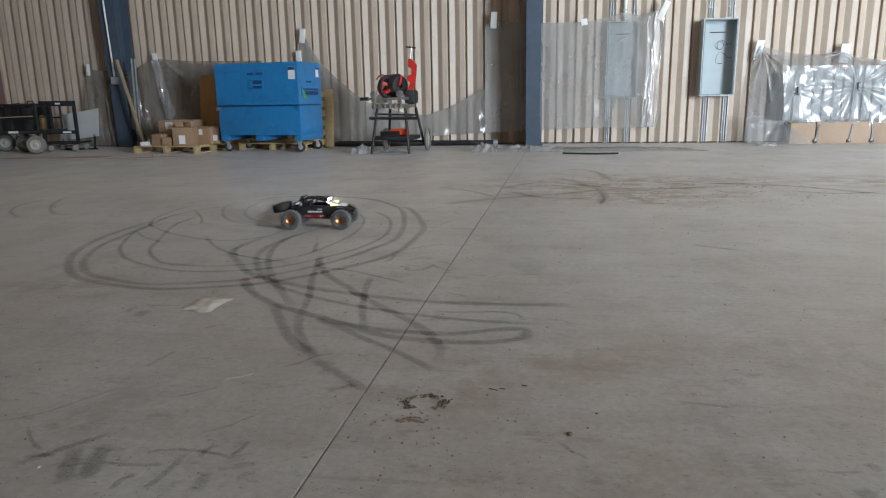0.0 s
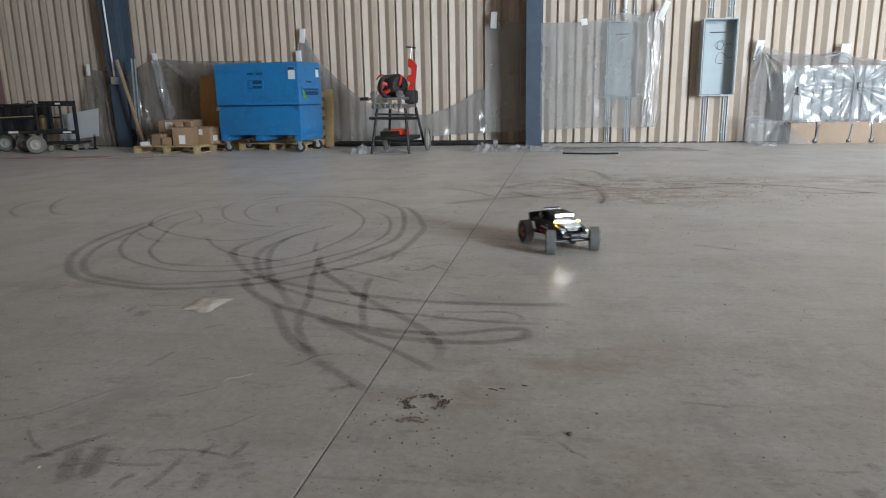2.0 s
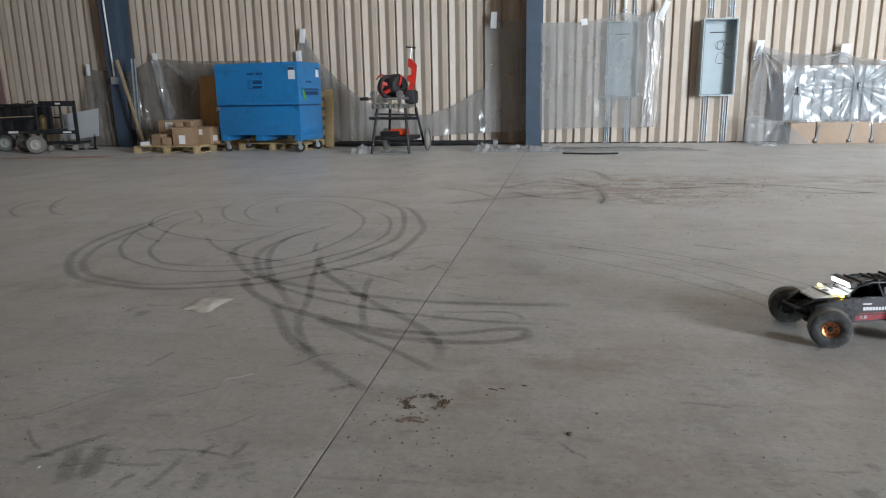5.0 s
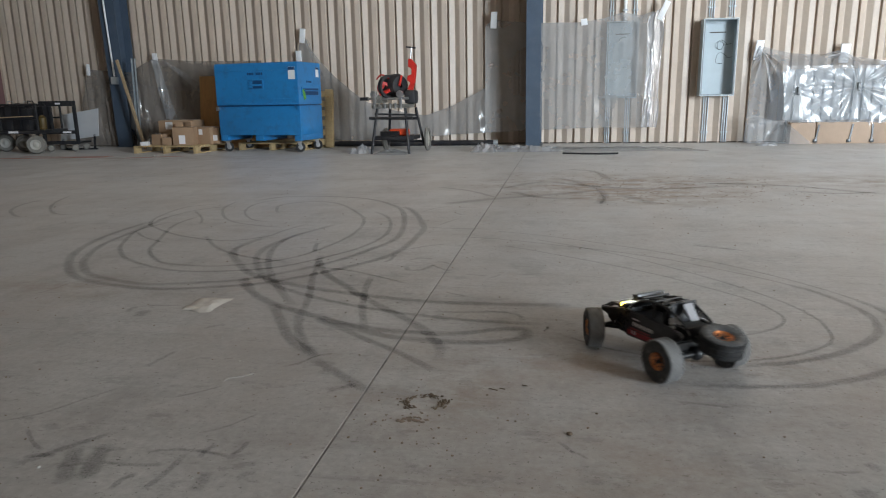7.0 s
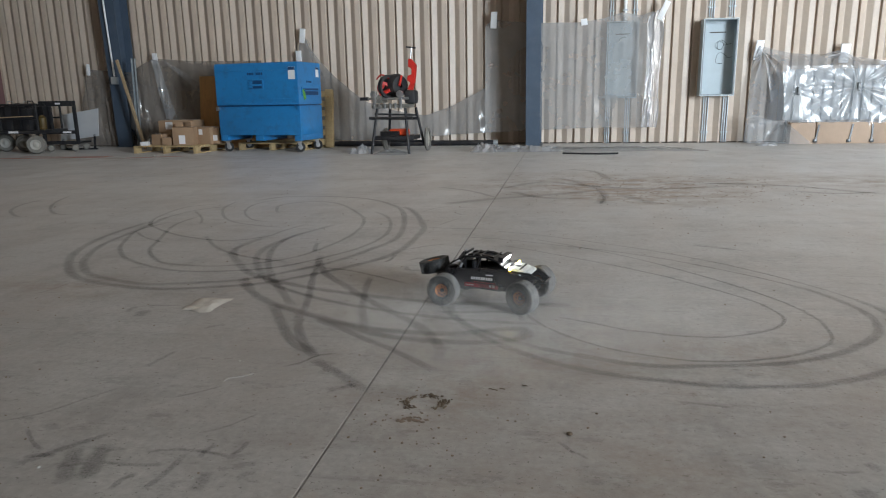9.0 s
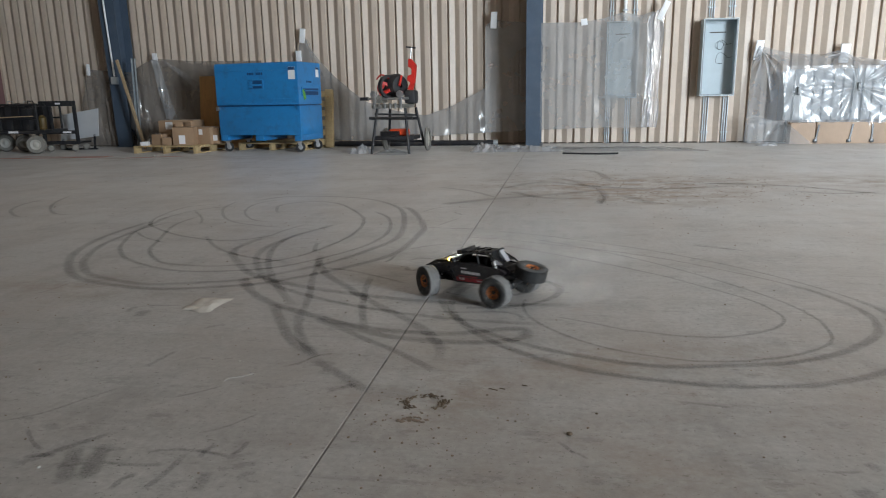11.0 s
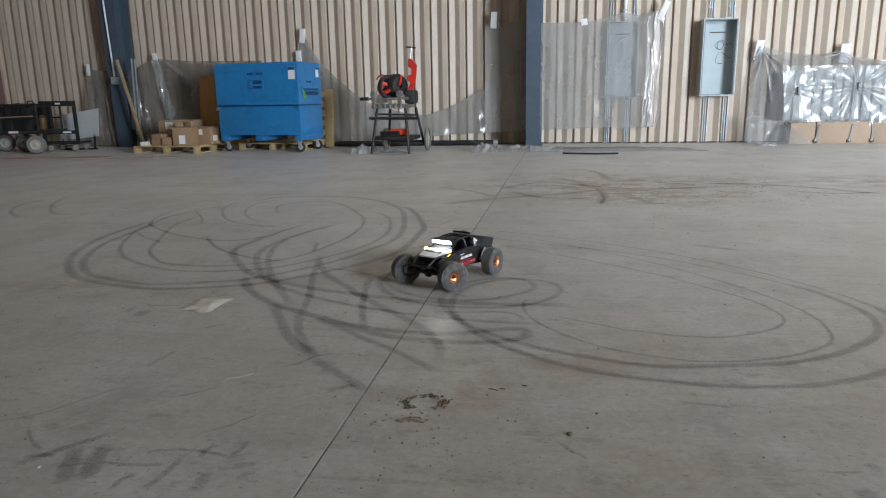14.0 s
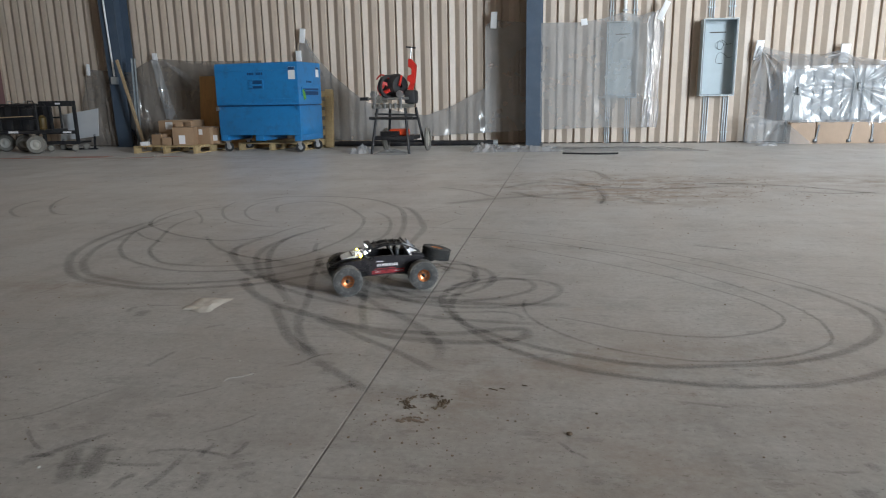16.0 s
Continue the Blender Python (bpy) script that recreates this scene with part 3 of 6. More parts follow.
DRAPE = {"corner_top": [(2.93, 1.34), (3.0, 1.51), (3.29, 1.18)], "corner_low": [(2.86, 0.012), (3.1, 0.01), (3.39, 0.34)],
         "cover_top": [(3.03, 1.5), (3.49, 1.38), (3.94, 1.35), (4.22, 1.42), (4.39, 1.31), (5.4, 1.15)], "cover_low": [(3.29, 1.18), (5.3, 1.16)],
         "front_top": [(3.29, 1.18), (5.3, 1.16)], "front_low": [(3.39, 0.34), (4.14, 0.32), (4.3, 0.335), (4.54, 0.275), (5.3, 0.25)],
         "skirt_top": [(2.87, 0.48), (3.13, 0.38), (3.39, 0.345)], "skirt_low": [(2.83, 0.014), (3.32, 0.012), (3.74, 0.016)]}
rack = thing("wrapped_panel_stack", pose(3.38, DY + 0.03, 0), "stack of pale ribbed panels standing wrapped against the wall", "panel stack")
for k in range(14):
    part("panel", B(k * 0.14, k * 0.14 + 0.115, 0, 0.05, 0.36, 1.13, bevel=0.012), WRAPPED, rack)
part("backing_board", B(0, 1.9, 0.06, 0.3, 0.36, 1.1), GREY_BOARD, rack)

def fan_sheet(top, low, y_left, y_right, label, mat, pulls, nx=90, nz=60, seed=0, lean=0.0, fold=0.015):
    """Film drawn tight to its fixings: creases run out from each pull (x, z, depth, how many)."""
    bm = bmesh.new()
    g = []
    for i in range(nx + 1):
        (xa, za), (xb, zb) = along(top, i / nx), along(low, i / nx)
        col = []
        for j in range(nz + 1):
            v = j / nz
            x, z = xa + (xb - xa) * v, za + (zb - za) * v
            dy = lean * v + fold * noise.noise(Vector((x * 6, z * 6, seed)))
            for px, pz, depth, count in pulls:
                r, th = math.hypot(x - px, z - pz), math.atan2(z - pz, x - px)
                ridge = 1 - abs(2 * ((th * count / 6.283 + 0.35 * noise.noise(Vector((th * 1.7, r * 1.5, seed)))) % 1.0) - 1)
                dy += depth * (ridge ** 2) * min(1.0, r / 0.12) * math.exp(-r / 0.55) * (0.4 + 0.9 * abs(noise.noise(Vector((math.cos(th) * 2.2, math.sin(th) * 2.2, seed + 7.0)))))
            col.append(bm.verts.new((x, y_left + (y_right - y_left) * i / nx - dy, z)))
        g.append(col)
    for i in range(nx):
        for j in range(nz):
            bm.faces.new((g[i][j], g[i][j + 1], g[i + 1][j + 1], g[i + 1][j]))
    return tagged(link("plastic_sheet", bm, mat), label, "plastic sheet", "plastic sheets on the wall")


fan_sheet(DRAPE["corner_top"], DRAPE["corner_low"], FY - 0.05, DY, "shiny plastic sheet gathered from its tape down to the floor", FILM_SHEER, [(3.04, 1.43, 0.11, 20)], seed=3, lean=0.1)
fan_sheet(DRAPE["cover_top"], DRAPE["cover_low"], FY - 0.06, FY - 0.06, "wrinkled top of a plastic sheet draped over stored panels", FILM_SHEER, [(3.04, 1.46, 0.07, 18), (4.25, 1.38, 0.07, 16)], seed=5, lean=0.3)
fan_sheet(DRAPE["front_top"], DRAPE["front_low"], DY - 0.06, DY - 0.06, "glossy creased plastic film pulled tight over stored panels", FILM_SHEER, [(4.38, 0.866, 0.075, 13), (3.535, 0.815, 0.03, 7)], nx=130, nz=70, seed=9)
fan_sheet(DRAPE["skirt_top"], DRAPE["skirt_low"], DY - 0.02, DY - 0.12, "grey foot of a plastic sheet spread on the floor", FILM_CLEAR, [(3.3, 0.4, 0.06, 12)], seed=11, lean=0.16, nx=40, nz=30)
for a in ((3.0, 1.44, 0.11, 0.3, 6), (4.25, 1.36, 0.13, 0.28, 2), (4.8, 1.21, 0.1, 0.06, 0)):
    tape(*a, y=FY - 0.085)
for x, z in ((3.535, 0.815), (4.38, 0.866)):
    clip = thing("spring_clip", pose(x, DY - 0.105, z), "small dark spring clip holding plastic film", "clip", "clips on the film")
    part("jaw", B(-0.016, 0.016, -0.012, 0.03, -0.05, 0.05, bevel=0.004), BLACK_PLASTIC, clip)
    part("grip", B(-0.024, 0.024, -0.02, -0.013, -0.075, -0.03, bevel=0.003), BLACK_PLASTIC, clip)


def carton(x, y, z, w, d, h, rz=0.0, label="closed brown cardboard carton", tape_on=True, note=None, group="cartons", board=None):
    c = thing("carton", pose(x, y, z, 0, 0, rz), label, "carton", group)
    part("body", B(-w / 2, w / 2, -d / 2, d / 2, 0, h, bevel=0.006), board or CARDBOARD, c)
    for s in (-1, 1):
        part("flap", B(-w / 2 + 0.003, w / 2 - 0.003, 0.002 if s > 0 else -d / 2 + 0.003, d / 2 - 0.003 if s > 0 else -0.002, h + 0.0005, h + 0.005), board or CARDBOARD, c)
    if tape_on:
        part("packing_tape", B(-w / 2 - 0.001, w / 2 + 0.001, -0.025, 0.025, h + 0.0055, h + 0.0065), TAPE, c)
    if note:
        nx, nz, nw, nh = note
        part("paper_label", B(nx - nw / 2, nx + nw / 2, -d / 2 - 0.003, -d / 2 - 0.0005, nz - nh / 2, nz + nh / 2), PAPER, c)
    return c


for x, w, h, r in ((3.665, 0.36, 0.32, 0), (4.25, 0.78, 0.325, 0), (4.83, 0.36, 0.315, 0), (5.2, 0.36, 0.32, 0)):
    carton(x, DY + 0.03, 0.0, w, 0.2, h, r, "flat brown carton at the foot of wrapped panels", board=CARTON_PALE)
for x in (3.85, 4.33, 4.65):
    s = thing("strap_clip", pose(x, DY - 0.075, 0.0), "short black strap hanging over a carton", "strap")
    part("webbing", B(-0.012, 0.012, -0.008, 0.0, 0.02, 0.3, m=pose(0, 0, 0, 0, 8 - 8 * (x > 4.5), 0)), BLACK_PLASTIC, s)
    part("buckle", B(-0.03, 0.03, -0.016, 0.004, 0.02, 0.07, bevel=0.004), BLACK_PLASTIC, s)


# ---- blue job-site box ----
def caster(x, y, parent, big=0.075):
    c = part("caster", B(-0.045, 0.045, -0.045, 0.045, 2 * big + 0.012, 2 * big + 0.02), STEEL, parent, "swivel caster with black tyre", pose(x, y, 0))
    part("wheel", lathe(bmesh.new(), [(0.02, -0.022), (big * 0.62, -0.024), (big * 0.95, -0.02), (big, 0), (big * 0.95, 0.02), (big * 0.62, 0.024), (0.02, 0.022)], 22, pose(0.02, 0, big, 90, 0, 25)), RUBBER, c)
    part("hub", lathe(bmesh.new(), [(0.001, -0.028), (big * 0.45, -0.027), (big * 0.5, -0.0245), (big * 0.5, 0.0245), (big * 0.45, 0.027), (0.001, 0.028)], 16, pose(0.02, 0, big, 90, 0, 25)), STEEL, c)
    for s in (-1, 1):
        part("fork", prism(bmesh.new(), [(-0.03, 2 * big + 0.012), (0.035, 2 * big + 0.012), (0.035, big - 0.012), (0.005, big - 0.012)], s * 0.034 - 0.003, s * 0.034 + 0.003), STEEL, c, "", pose(0, 0, 0, 0, 0, 25))


W, DEP = 1.46, 0.77
job = thing("job_site_box", pose(-4.75, 10.2, 0, 0, 0, -7) @ Matrix.Diagonal((1, 1, 1.025, 1)), "large blue steel job-site tool box on casters", "tool box")
part("lower_body", B(-W / 2, W / 2, 0.02, DEP, 0.26, 0.7, bevel=0.008), JOB_BLUE, job)
part("lid", prism(bmesh.new(), [(0.0, 0.72), (0.0, 1.30), (0.02, 1.345), (DEP, 1.345), (DEP, 0.72)], -W / 2 - 0.005, W / 2 + 0.005, bevel=0.006), JOB_BLUE, job, "", Matrix(((0, 1, 0, 0), (1, 0, 0, 0), (0, 0, 1, 0), (0, 0, 0, 1))))
part("lid_seam", B(-W / 2 + 0.01, W / 2 - 0.01, 0.012, DEP - 0.01, 0.701, 0.7195), JOB_SHADE, job, "strip under the lid in blue darkened as shade")
part("lid_lip", B(-W / 2 + 0.09, W / 2 - 0.03, -0.012, 0.0, 0.72, 0.745, bevel=0.003), JOB_BLUE, job)
part("lid_crease", B(-W / 2 + 0.02, W / 2 - 0.02, -0.004, 0.001, 0.80, 0.812, bevel=0.001), JOB_BLUE, job)
part("lid_crease", B(-W / 2 + 0.02, W / 2 - 0.02, -0.004, 0.001, 1.225, 1.237, bevel=0.001), JOB_BLUE, job)
part("hinge_bracket", B(-W / 2 - 0.02, -W / 2 + 0.03, -0.015, 0.02, 0.64, 0.7, bevel=0.003), STEEL, job)
part("hinge_bracket", B(W / 2 - 0.03, W / 2 + 0.02, -0.015, 0.02, 0.64, 0.7, bevel=0.003), JOB_BLUE, job)
for x0, x1 in ((-W / 2, -W / 2 + 0.12), (W / 2 - 0.12, W / 2), (-0.09, 0.06)):
    part("skid_foot", B(x0, x1, 0.03, DEP - 0.01, 0.175, 0.26, bevel=0.004), JOB_BLUE, job)
rec = part("handle_recess", B(-0.14, 0.14, -0.008, 0.0, 0.95, 1.1, bevel=0.003), JOB_BLUE, job, "recessed lock pocket")
# flat plate on the face, its dark blue standing for shade in the pocket
part("pocket", B(-0.12, 0.12, -0.0105, -0.0085, 0.965, 1.085), JOB_SHADE, rec)
part("latch_bar", B(-0.115, 0.115, -0.02, -0.011, 1.0, 1.03, bevel=0.003), JOB_BLUE, rec)
part("lock_plate", B(-0.115, -0.05, -0.016, -0.011, 0.97, 1.08, bevel=0.002), JOB_BLUE, rec)
for k in range(9):
    if k not in (4,):
        part("stencil_bar", B(-0.14 + k * 0.031, -0.14 + k * 0.031 + 0.022, -0.0025, -0.0005, 1.165, 1.2), JOB_DARK, job)
for k in range(4):
    part("stencil_bar", B(W / 2 + 0.0055, W / 2 + 0.0075, 0.28 + k * 0.045, 0.31 + k * 0.045, 1.04, 1.07), JOB_DARK, job)
lab = part("instruction_label", B(W / 2 - 0.15, W / 2 - 0.035, -0.003, -0.0005, 1.09, 1.27), PAPER, job, "white printed label")
part("label_band", B(W / 2 - 0.148, W / 2 - 0.037, -0.0045, -0.0032, 1.225, 1.268), JOB_DARK, lab)
lab = part("instruction_label", B(W / 2 + 0.0055, W / 2 + 0.008, 0.6, 0.7, 1.13, 1.28), PAPER, job, "white printed label")
part("label_band", B(W / 2 + 0.0082, W / 2 + 0.0092, 0.602, 0.698, 1.245, 1.278), JOB_DARK, lab)
side = part("side_handle_pocket", B(W / 2 + 0.005, W / 2 + 0.02, 0.1, 0.66, 0.84, 0.98, bevel=0.004), JOB_BLUE, job)
part("pocket", B(W / 2 + 0.0205, W / 2 + 0.0225, 0.13, 0.63, 0.855, 0.955), JOB_SHADE, side)
part("grip", cyl(bmesh.new(), (W / 2 + 0.032, 0.16, 0.92), (W / 2 + 0.032, 0.6, 0.92), 0.011), JOB_BLUE, side)
part("tag", B(W / 2 + 0.022, W / 2 + 0.026, 0.16, 0.23, 0.72, 0.87, m=pose(0, 0, 0, 18, 0, 0) @ Matrix.Translation((0, 0.22, -0.02))), GREEN_TAG, job, "green paper tag")
for x in (-W / 2 + 0.08, W / 2 - 0.08):
    for y in (0.09, DEP - 0.09):
        caster(x, y, job)


def pallet(m, w, d, label, nslat=7):
    p = thing("pallet", m, label, "pallet", "wooden pallets")
    sw = 0.09
    for k in range(nslat):
        y = k * (d - sw) / (nslat - 1)
        part("deck_board", B(0, w, y, y + sw, 0.102, 0.12, bevel=0.002), WOOD_PALE, p)
    for k in range(3):
        x = k * (w - 0.04) / 2
        for y0, y1 in ((0, 0.14), (d / 2 - 0.08, d / 2 + 0.08), (d - 0.14, d)):
            part("block", B(x, x + 0.05, y0, y1, 0.018, 0.1015, bevel=0.003), WOOD_PALE, p)
        part("stringer", B(x, x + 0.04, 0.0, d, 0.085, 0.1012), WOOD_PALE, p)
        part("bottom_board", B(x - 0.0, x + 0.06, 0, d, 0, 0.0175), WOOD_PALE, p)
    return p


pallet(pose(-6.86, 10.02, 0, 0, 0, -3), 1.12, 1.1, "pale wooden pallet stacked with cartons")
pallet(pose(-5.35, 10.66, 0, 0, 0, -7), 1.2, 0.9, "wooden pallet behind and under the blue box")
PZ = 0.121
carton(-6.4, 10.75, PZ, 0.62, 0.4, 0.38, 2, "large brown carton with a white label", note=(-0.12, 0.3, 0.13, 0.12))
carton(-6.52, 10.28, PZ, 0.2, 0.2, 0.17, -8, "small closed brown cardboard carton")
carton(-6.34, 10.22, PZ, 0.16, 0.18, 0.12, 6, "small closed brown cardboard carton")
carton(-6.07, 10.32, PZ, 0.34, 0.36, 0.28, 10, "brown carton with open flaps", note=(-0.02, 0.09, 0.1, 0.14))
carton(-5.8, 10.5, PZ, 0.28, 0.3, 0.27, -6, "brown carton with white labels", note=(-0.03, 0.2, 0.07, 0.09))
carton(-5.62, 10.55, PZ, 0.16, 0.26, 0.25, -4, "brown carton with a white label", note=(0.0, 0.1, 0.08, 0.09))
for dx, rz in ((-0.1, 12), (0.09, -14)):
    carton(-6.07 + dx, 10.3, PZ + 0.29, 0.12, 0.1, 0.07, rz, "small opened carton flap box", tape_on=False)
tagged(link("paper_note", B(-0.06, 0.06, -0.05, 0.05, 0, 0.06, bevel=0.004), PAPER, None, "", pose(-6.72, 10.14, PZ, 0, 0, 10)), "small white box on the pallet", "box")

# boards standing behind the box
board = thing("plywood_board", pose(-6.36, 11.25, 0.0, -7, 0, 0), "brown plywood board leaning behind the blue box", "plywood")
part("sheet", B(0, 1.3, 0, 0.02, 0.0, 1.25, bevel=0.003), PLYWOOD, board)
part("sheet", B(0.02, 1.28, -0.03, -0.005, 0.0, 0.72, bevel=0.003), PLYWOOD, board)
skid = thing("upright_pallet", pose(-4.72, 11.12, 0.0, -6, 0, 0), "pale wooden pallet standing on edge behind the blue box", "pallet", "wooden pallets")
part("stringer", B(0.72, 0.86, 0, 0.1, 0.0, 0.98, bevel=0.025), WOOD_PALE, skid)
for k in range(6):
    part("board", B(0.0, 0.72, 0.02, 0.04, 0.05 + k * 0.16, 0.15 + k * 0.16, bevel=0.003), WOOD_PALE, skid)
for z in (0.2, 0.45, 0.62, 0.85):
    part("knot", cyl(bmesh.new(), (0.79, -0.002, z), (0.79, 0.003, z), 0.012, 8), PLYWOOD, skid)

# black pipe along the foot of the wall
pipe = thing("black_pipe", pose(-2.7, 11.42, 0.045), "long black steel pipe lying along the wall", "pipe")
part("tube", cyl(bmesh.new(), (-1.75, 0, 0), (1.58, 0.05, 0), 0.045, 16), BLACK_STEEL, pipe)
part("end_ring", cyl(bmesh.new(), (1.55, 0.05, 0), (1.62, 0.051, 0), 0.05, 16), GALV, pipe)


# ---- pipe threading machine on its wheeled stand ----
th = thing("pipe_threading_machine", pose(-2.48, 9.95, 0, 0, 0, 0), "red and grey pipe threading machine on a black wheeled stand", "machine")
legs = (((-0.22, -0.12, 0.66), (-0.31, -0.2, 0.0)), ((0.2, -0.12, 0.66), (0.26, -0.2, 0.0)), ((-0.12, 0.25, 0.66), (-0.2, 0.42, 0.1)), ((0.28, 0.25, 0.66), (0.36, 0.42, 0.1)))
for a, b in legs:
    part("leg", cyl(bmesh.new(), a, b, 0.02, 10), BLACK_STEEL, th)
part("cross_bar", cyl(bmesh.new(), (-0.34, -0.14, 0.52), (0.31, -0.14, 0.52), 0.022, 8), BLACK_STEEL, th)
part("cross_bar", cyl(bmesh.new(), (-0.2, 0.3, 0.5), (0.32, 0.3, 0.5), 0.02, 8), BLACK_STEEL, th)
part("cross_bar", cyl(bmesh.new(), (-0.25, -0.15, 0.58), (0.28, 0.28, 0.55), 0.014, 8), BLACK_STEEL, th)
part("tray", B(-0.27, 0.32, -0.17, 0.36, 0.2, 0.26, bevel=0.012), BLACK_STEEL, th)
part("axle", cyl(bmesh.new(), (-0.3, 0.42, 0.15), (0.44, 0.42, 0.15), 0.016, 8), BLACK_STEEL, th)
for x in (-0.24, 0.42):
    wl = part("wheel", lathe(bmesh.new(), [(0.12, -0.02), (0.165, -0.024), (0.18, 0), (0.165, 0.024), (0.12, 0.02)], 28, pose(x, 0.42, 0.18, 0, 90, 0)), GREY_TYRE, th)
    part("disc", lathe(bmesh.new(), [(0.001, -0.012), (0.05, -0.02), (0.12, -0.008), (0.12, 0.008), (0.05, 0.02), (0.001, 0.012)], 20, pose(x, 0.42, 0.18, 0, 90, 0)), CREAM_RIM, wl)
part("oil_can", B(-0.06, 0.22, -0.1, 0.08, 0.262, 0.36, bevel=0.03), ORANGE, th, "orange oil tray")
part("drawer", B(-0.18, 0.1, -0.16, 0.0, 0.262, 0.33, bevel=0.008), BLACK_PLASTIC, th)
part("bed", B(-0.3, 0.26, -0.16, 0.26, 0.665, 0.72, bevel=0.008), MACHINE_GREY, th)
for k in range(6):
    part("bed_rib", B(-0.27 + k * 0.08, -0.24 + k * 0.08, -0.175, -0.16, 0.65, 0.735, bevel=0.003), STEEL, th)
for y in (-0.1, 0.16):
    part("guide_rail", cyl(bmesh.new(), (-0.42, y, 0.8), (0.25, y, 0.8), 0.018, 12), STEEL, th)
part("carriage", B(-0.26, -0.14, -0.14, 0.2, 0.735, 0.86, bevel=0.012), MACHINE_GREY, th)
part("motor_housing", lathe(bmesh.new(), [(0.02, -0.13), (0.13, -0.13), (0.17, -0.1), (0.175, 0.06), (0.14, 0.12), (0.03, 0.13)], 24, pose(0.02, 0.06, 0.98, 0, 90, -38)), BLACK_STEEL, th)
part("chuck_ring", lathe(bmesh.new(), [(0.13, -0.03), (0.165, -0.03), (0.17, 0.0), (0.165, 0.03), (0.13, 0.03), (0.13, -0.03)], 24, pose(-0.06, -0.06, 0.97, 0, 90, -38)), BLACK_STEEL, th)
part("gear_case", B(0.17, 0.34, -0.06, 0.22, 0.72, 0.92, bevel=0.05), BLACK_STEEL, th)
for a, b in (((-0.19, -0.12, 0.9), (-0.1, -0.08, 1.02)), ((-0.17, -0.13, 0.86), (-0.02, -0.12, 0.92))):
    part("die_lever", cyl(bmesh.new(), a, b, 0.026, 8), RED, th)
part("die_head", lathe(bmesh.new(), [(0.05, -0.03), (0.09, -0.03), (0.09, 0.03), (0.05, 0.03)], 18, pose(-0.12, -0.1, 0.95, 0, 90, -50)), RED, th)
part("hose", tube(bmesh.new(), spline([(-0.24, -0.02, 1.08), (-0.16, -0.05, 1.14), (-0.06, -0.05, 1.1), (0.0, -0.06, 1.02)], 0.03), 0.011, 6), RED, th)
for x in (-0.25, 0.14):
    part("hand_knob", lathe(bmesh.new(), [(0.001, -0.02), (0.05, -0.02), (0.055, 0.0), (0.05, 0.03), (0.001, 0.035)], 16, pose(x, -0.17, 0.86, 90, 0, 0)), STEEL, th)
    part("knob_stem", B(x - 0.022, x + 0.022, -0.17, -0.13, 0.72, 0.86, bevel=0.006), STEEL, th)
cut = part("cutter_frame", prism(bmesh.new(), [(0.21, 0.93), (0.29, 0.91), (0.33, 1.03), (0.36, 1.27), (0.28, 1.36), (0.24, 1.36), (0.23, 1.25), (0.28, 1.22), (0.28, 1.14), (0.22, 1.12), (0.21, 1.06), (0.26, 1.02)], 0.0, 0.06, bevel=0.006), RED, th, "red pipe cutter swung upright")
part("screw", cyl(bmesh.new(), (0.26, 0.03, 1.34), (0.285, 0.03, 1.52), 0.011, 8), STEEL, cut)
part("t_handle", cyl(bmesh.new(), (0.2, 0.03, 1.53), (0.35, 0.03, 1.51), 0.012, 8), BLACK_STEEL, cut)
part("reamer_arm", cyl(bmesh.new(), (0.12, -0.1, 0.98), (0.13, 0.0, 1.12), 0.017, 10), RED, th)
part("pedal_switch", B(-0.48, -0.36, -0.12, -0.02, 0.775, 0.825, bevel=0.01), BLACK_STEEL, th)

# ---- tool cart, welding cart frame and boards at the far end ----
cart = thing("platform_cart", pose(-8.9, 9.95, 0, 0, 0, 8), "black steel platform cart with pale wheels, loaded with gear", "cart")
part("deck", B(-1.0, 0.42, 0.0, 0.75, 0.33, 0.39, bevel=0.01), BLACK_STEEL, cart)
for x in (-0.95, 0.35):
    for y in (0.03, 0.7):
        part("post", cyl(bmesh.new(), (x, y, 0.39), (x, y, 0.8), 0.018, 8), BLACK_STEEL, cart)
for y in (0.03, 0.7):
    for z in (0.8, 0.58):
        part("rail", cyl(bmesh.new(), (-0.95, y, z), (0.35, y, z), 0.016, 8), BLACK_STEEL, cart)
for x, y in ((-0.62, 0.02), (-0.25, 0.55), (0.28, 0.02), (-0.7, 0.7)):
    wl = part("wheel", lathe(bmesh.new(), [(0.08, -0.04), (0.135, -0.045), (0.155, 0), (0.135, 0.045), (0.08, 0.04)], 26, pose(x, y, 0.155, 90, 0, 18)), GREY_TYRE, cart)
    part("rim", lathe(bmesh.new(), [(0.001, -0.03), (0.03, -0.05), (0.05, -0.03), (0.085, -0.042), (0.085, 0.042), (0.05, 0.03), (0.001, 0.05)], 20, pose(x, y, 0.155, 90, 0, 18)), CREAM_RIM, wl)
    part("fork", B(x - 0.03, x + 0.03, y + 0.06, y + 0.075, 0.13, 0.33), BLACK_STEEL, cart)
part("nameplate", B(-0.15, 0.02, -0.003, -0.0005, 0.345, 0.38), PAPER, cart)
rnd = random.Random(4)
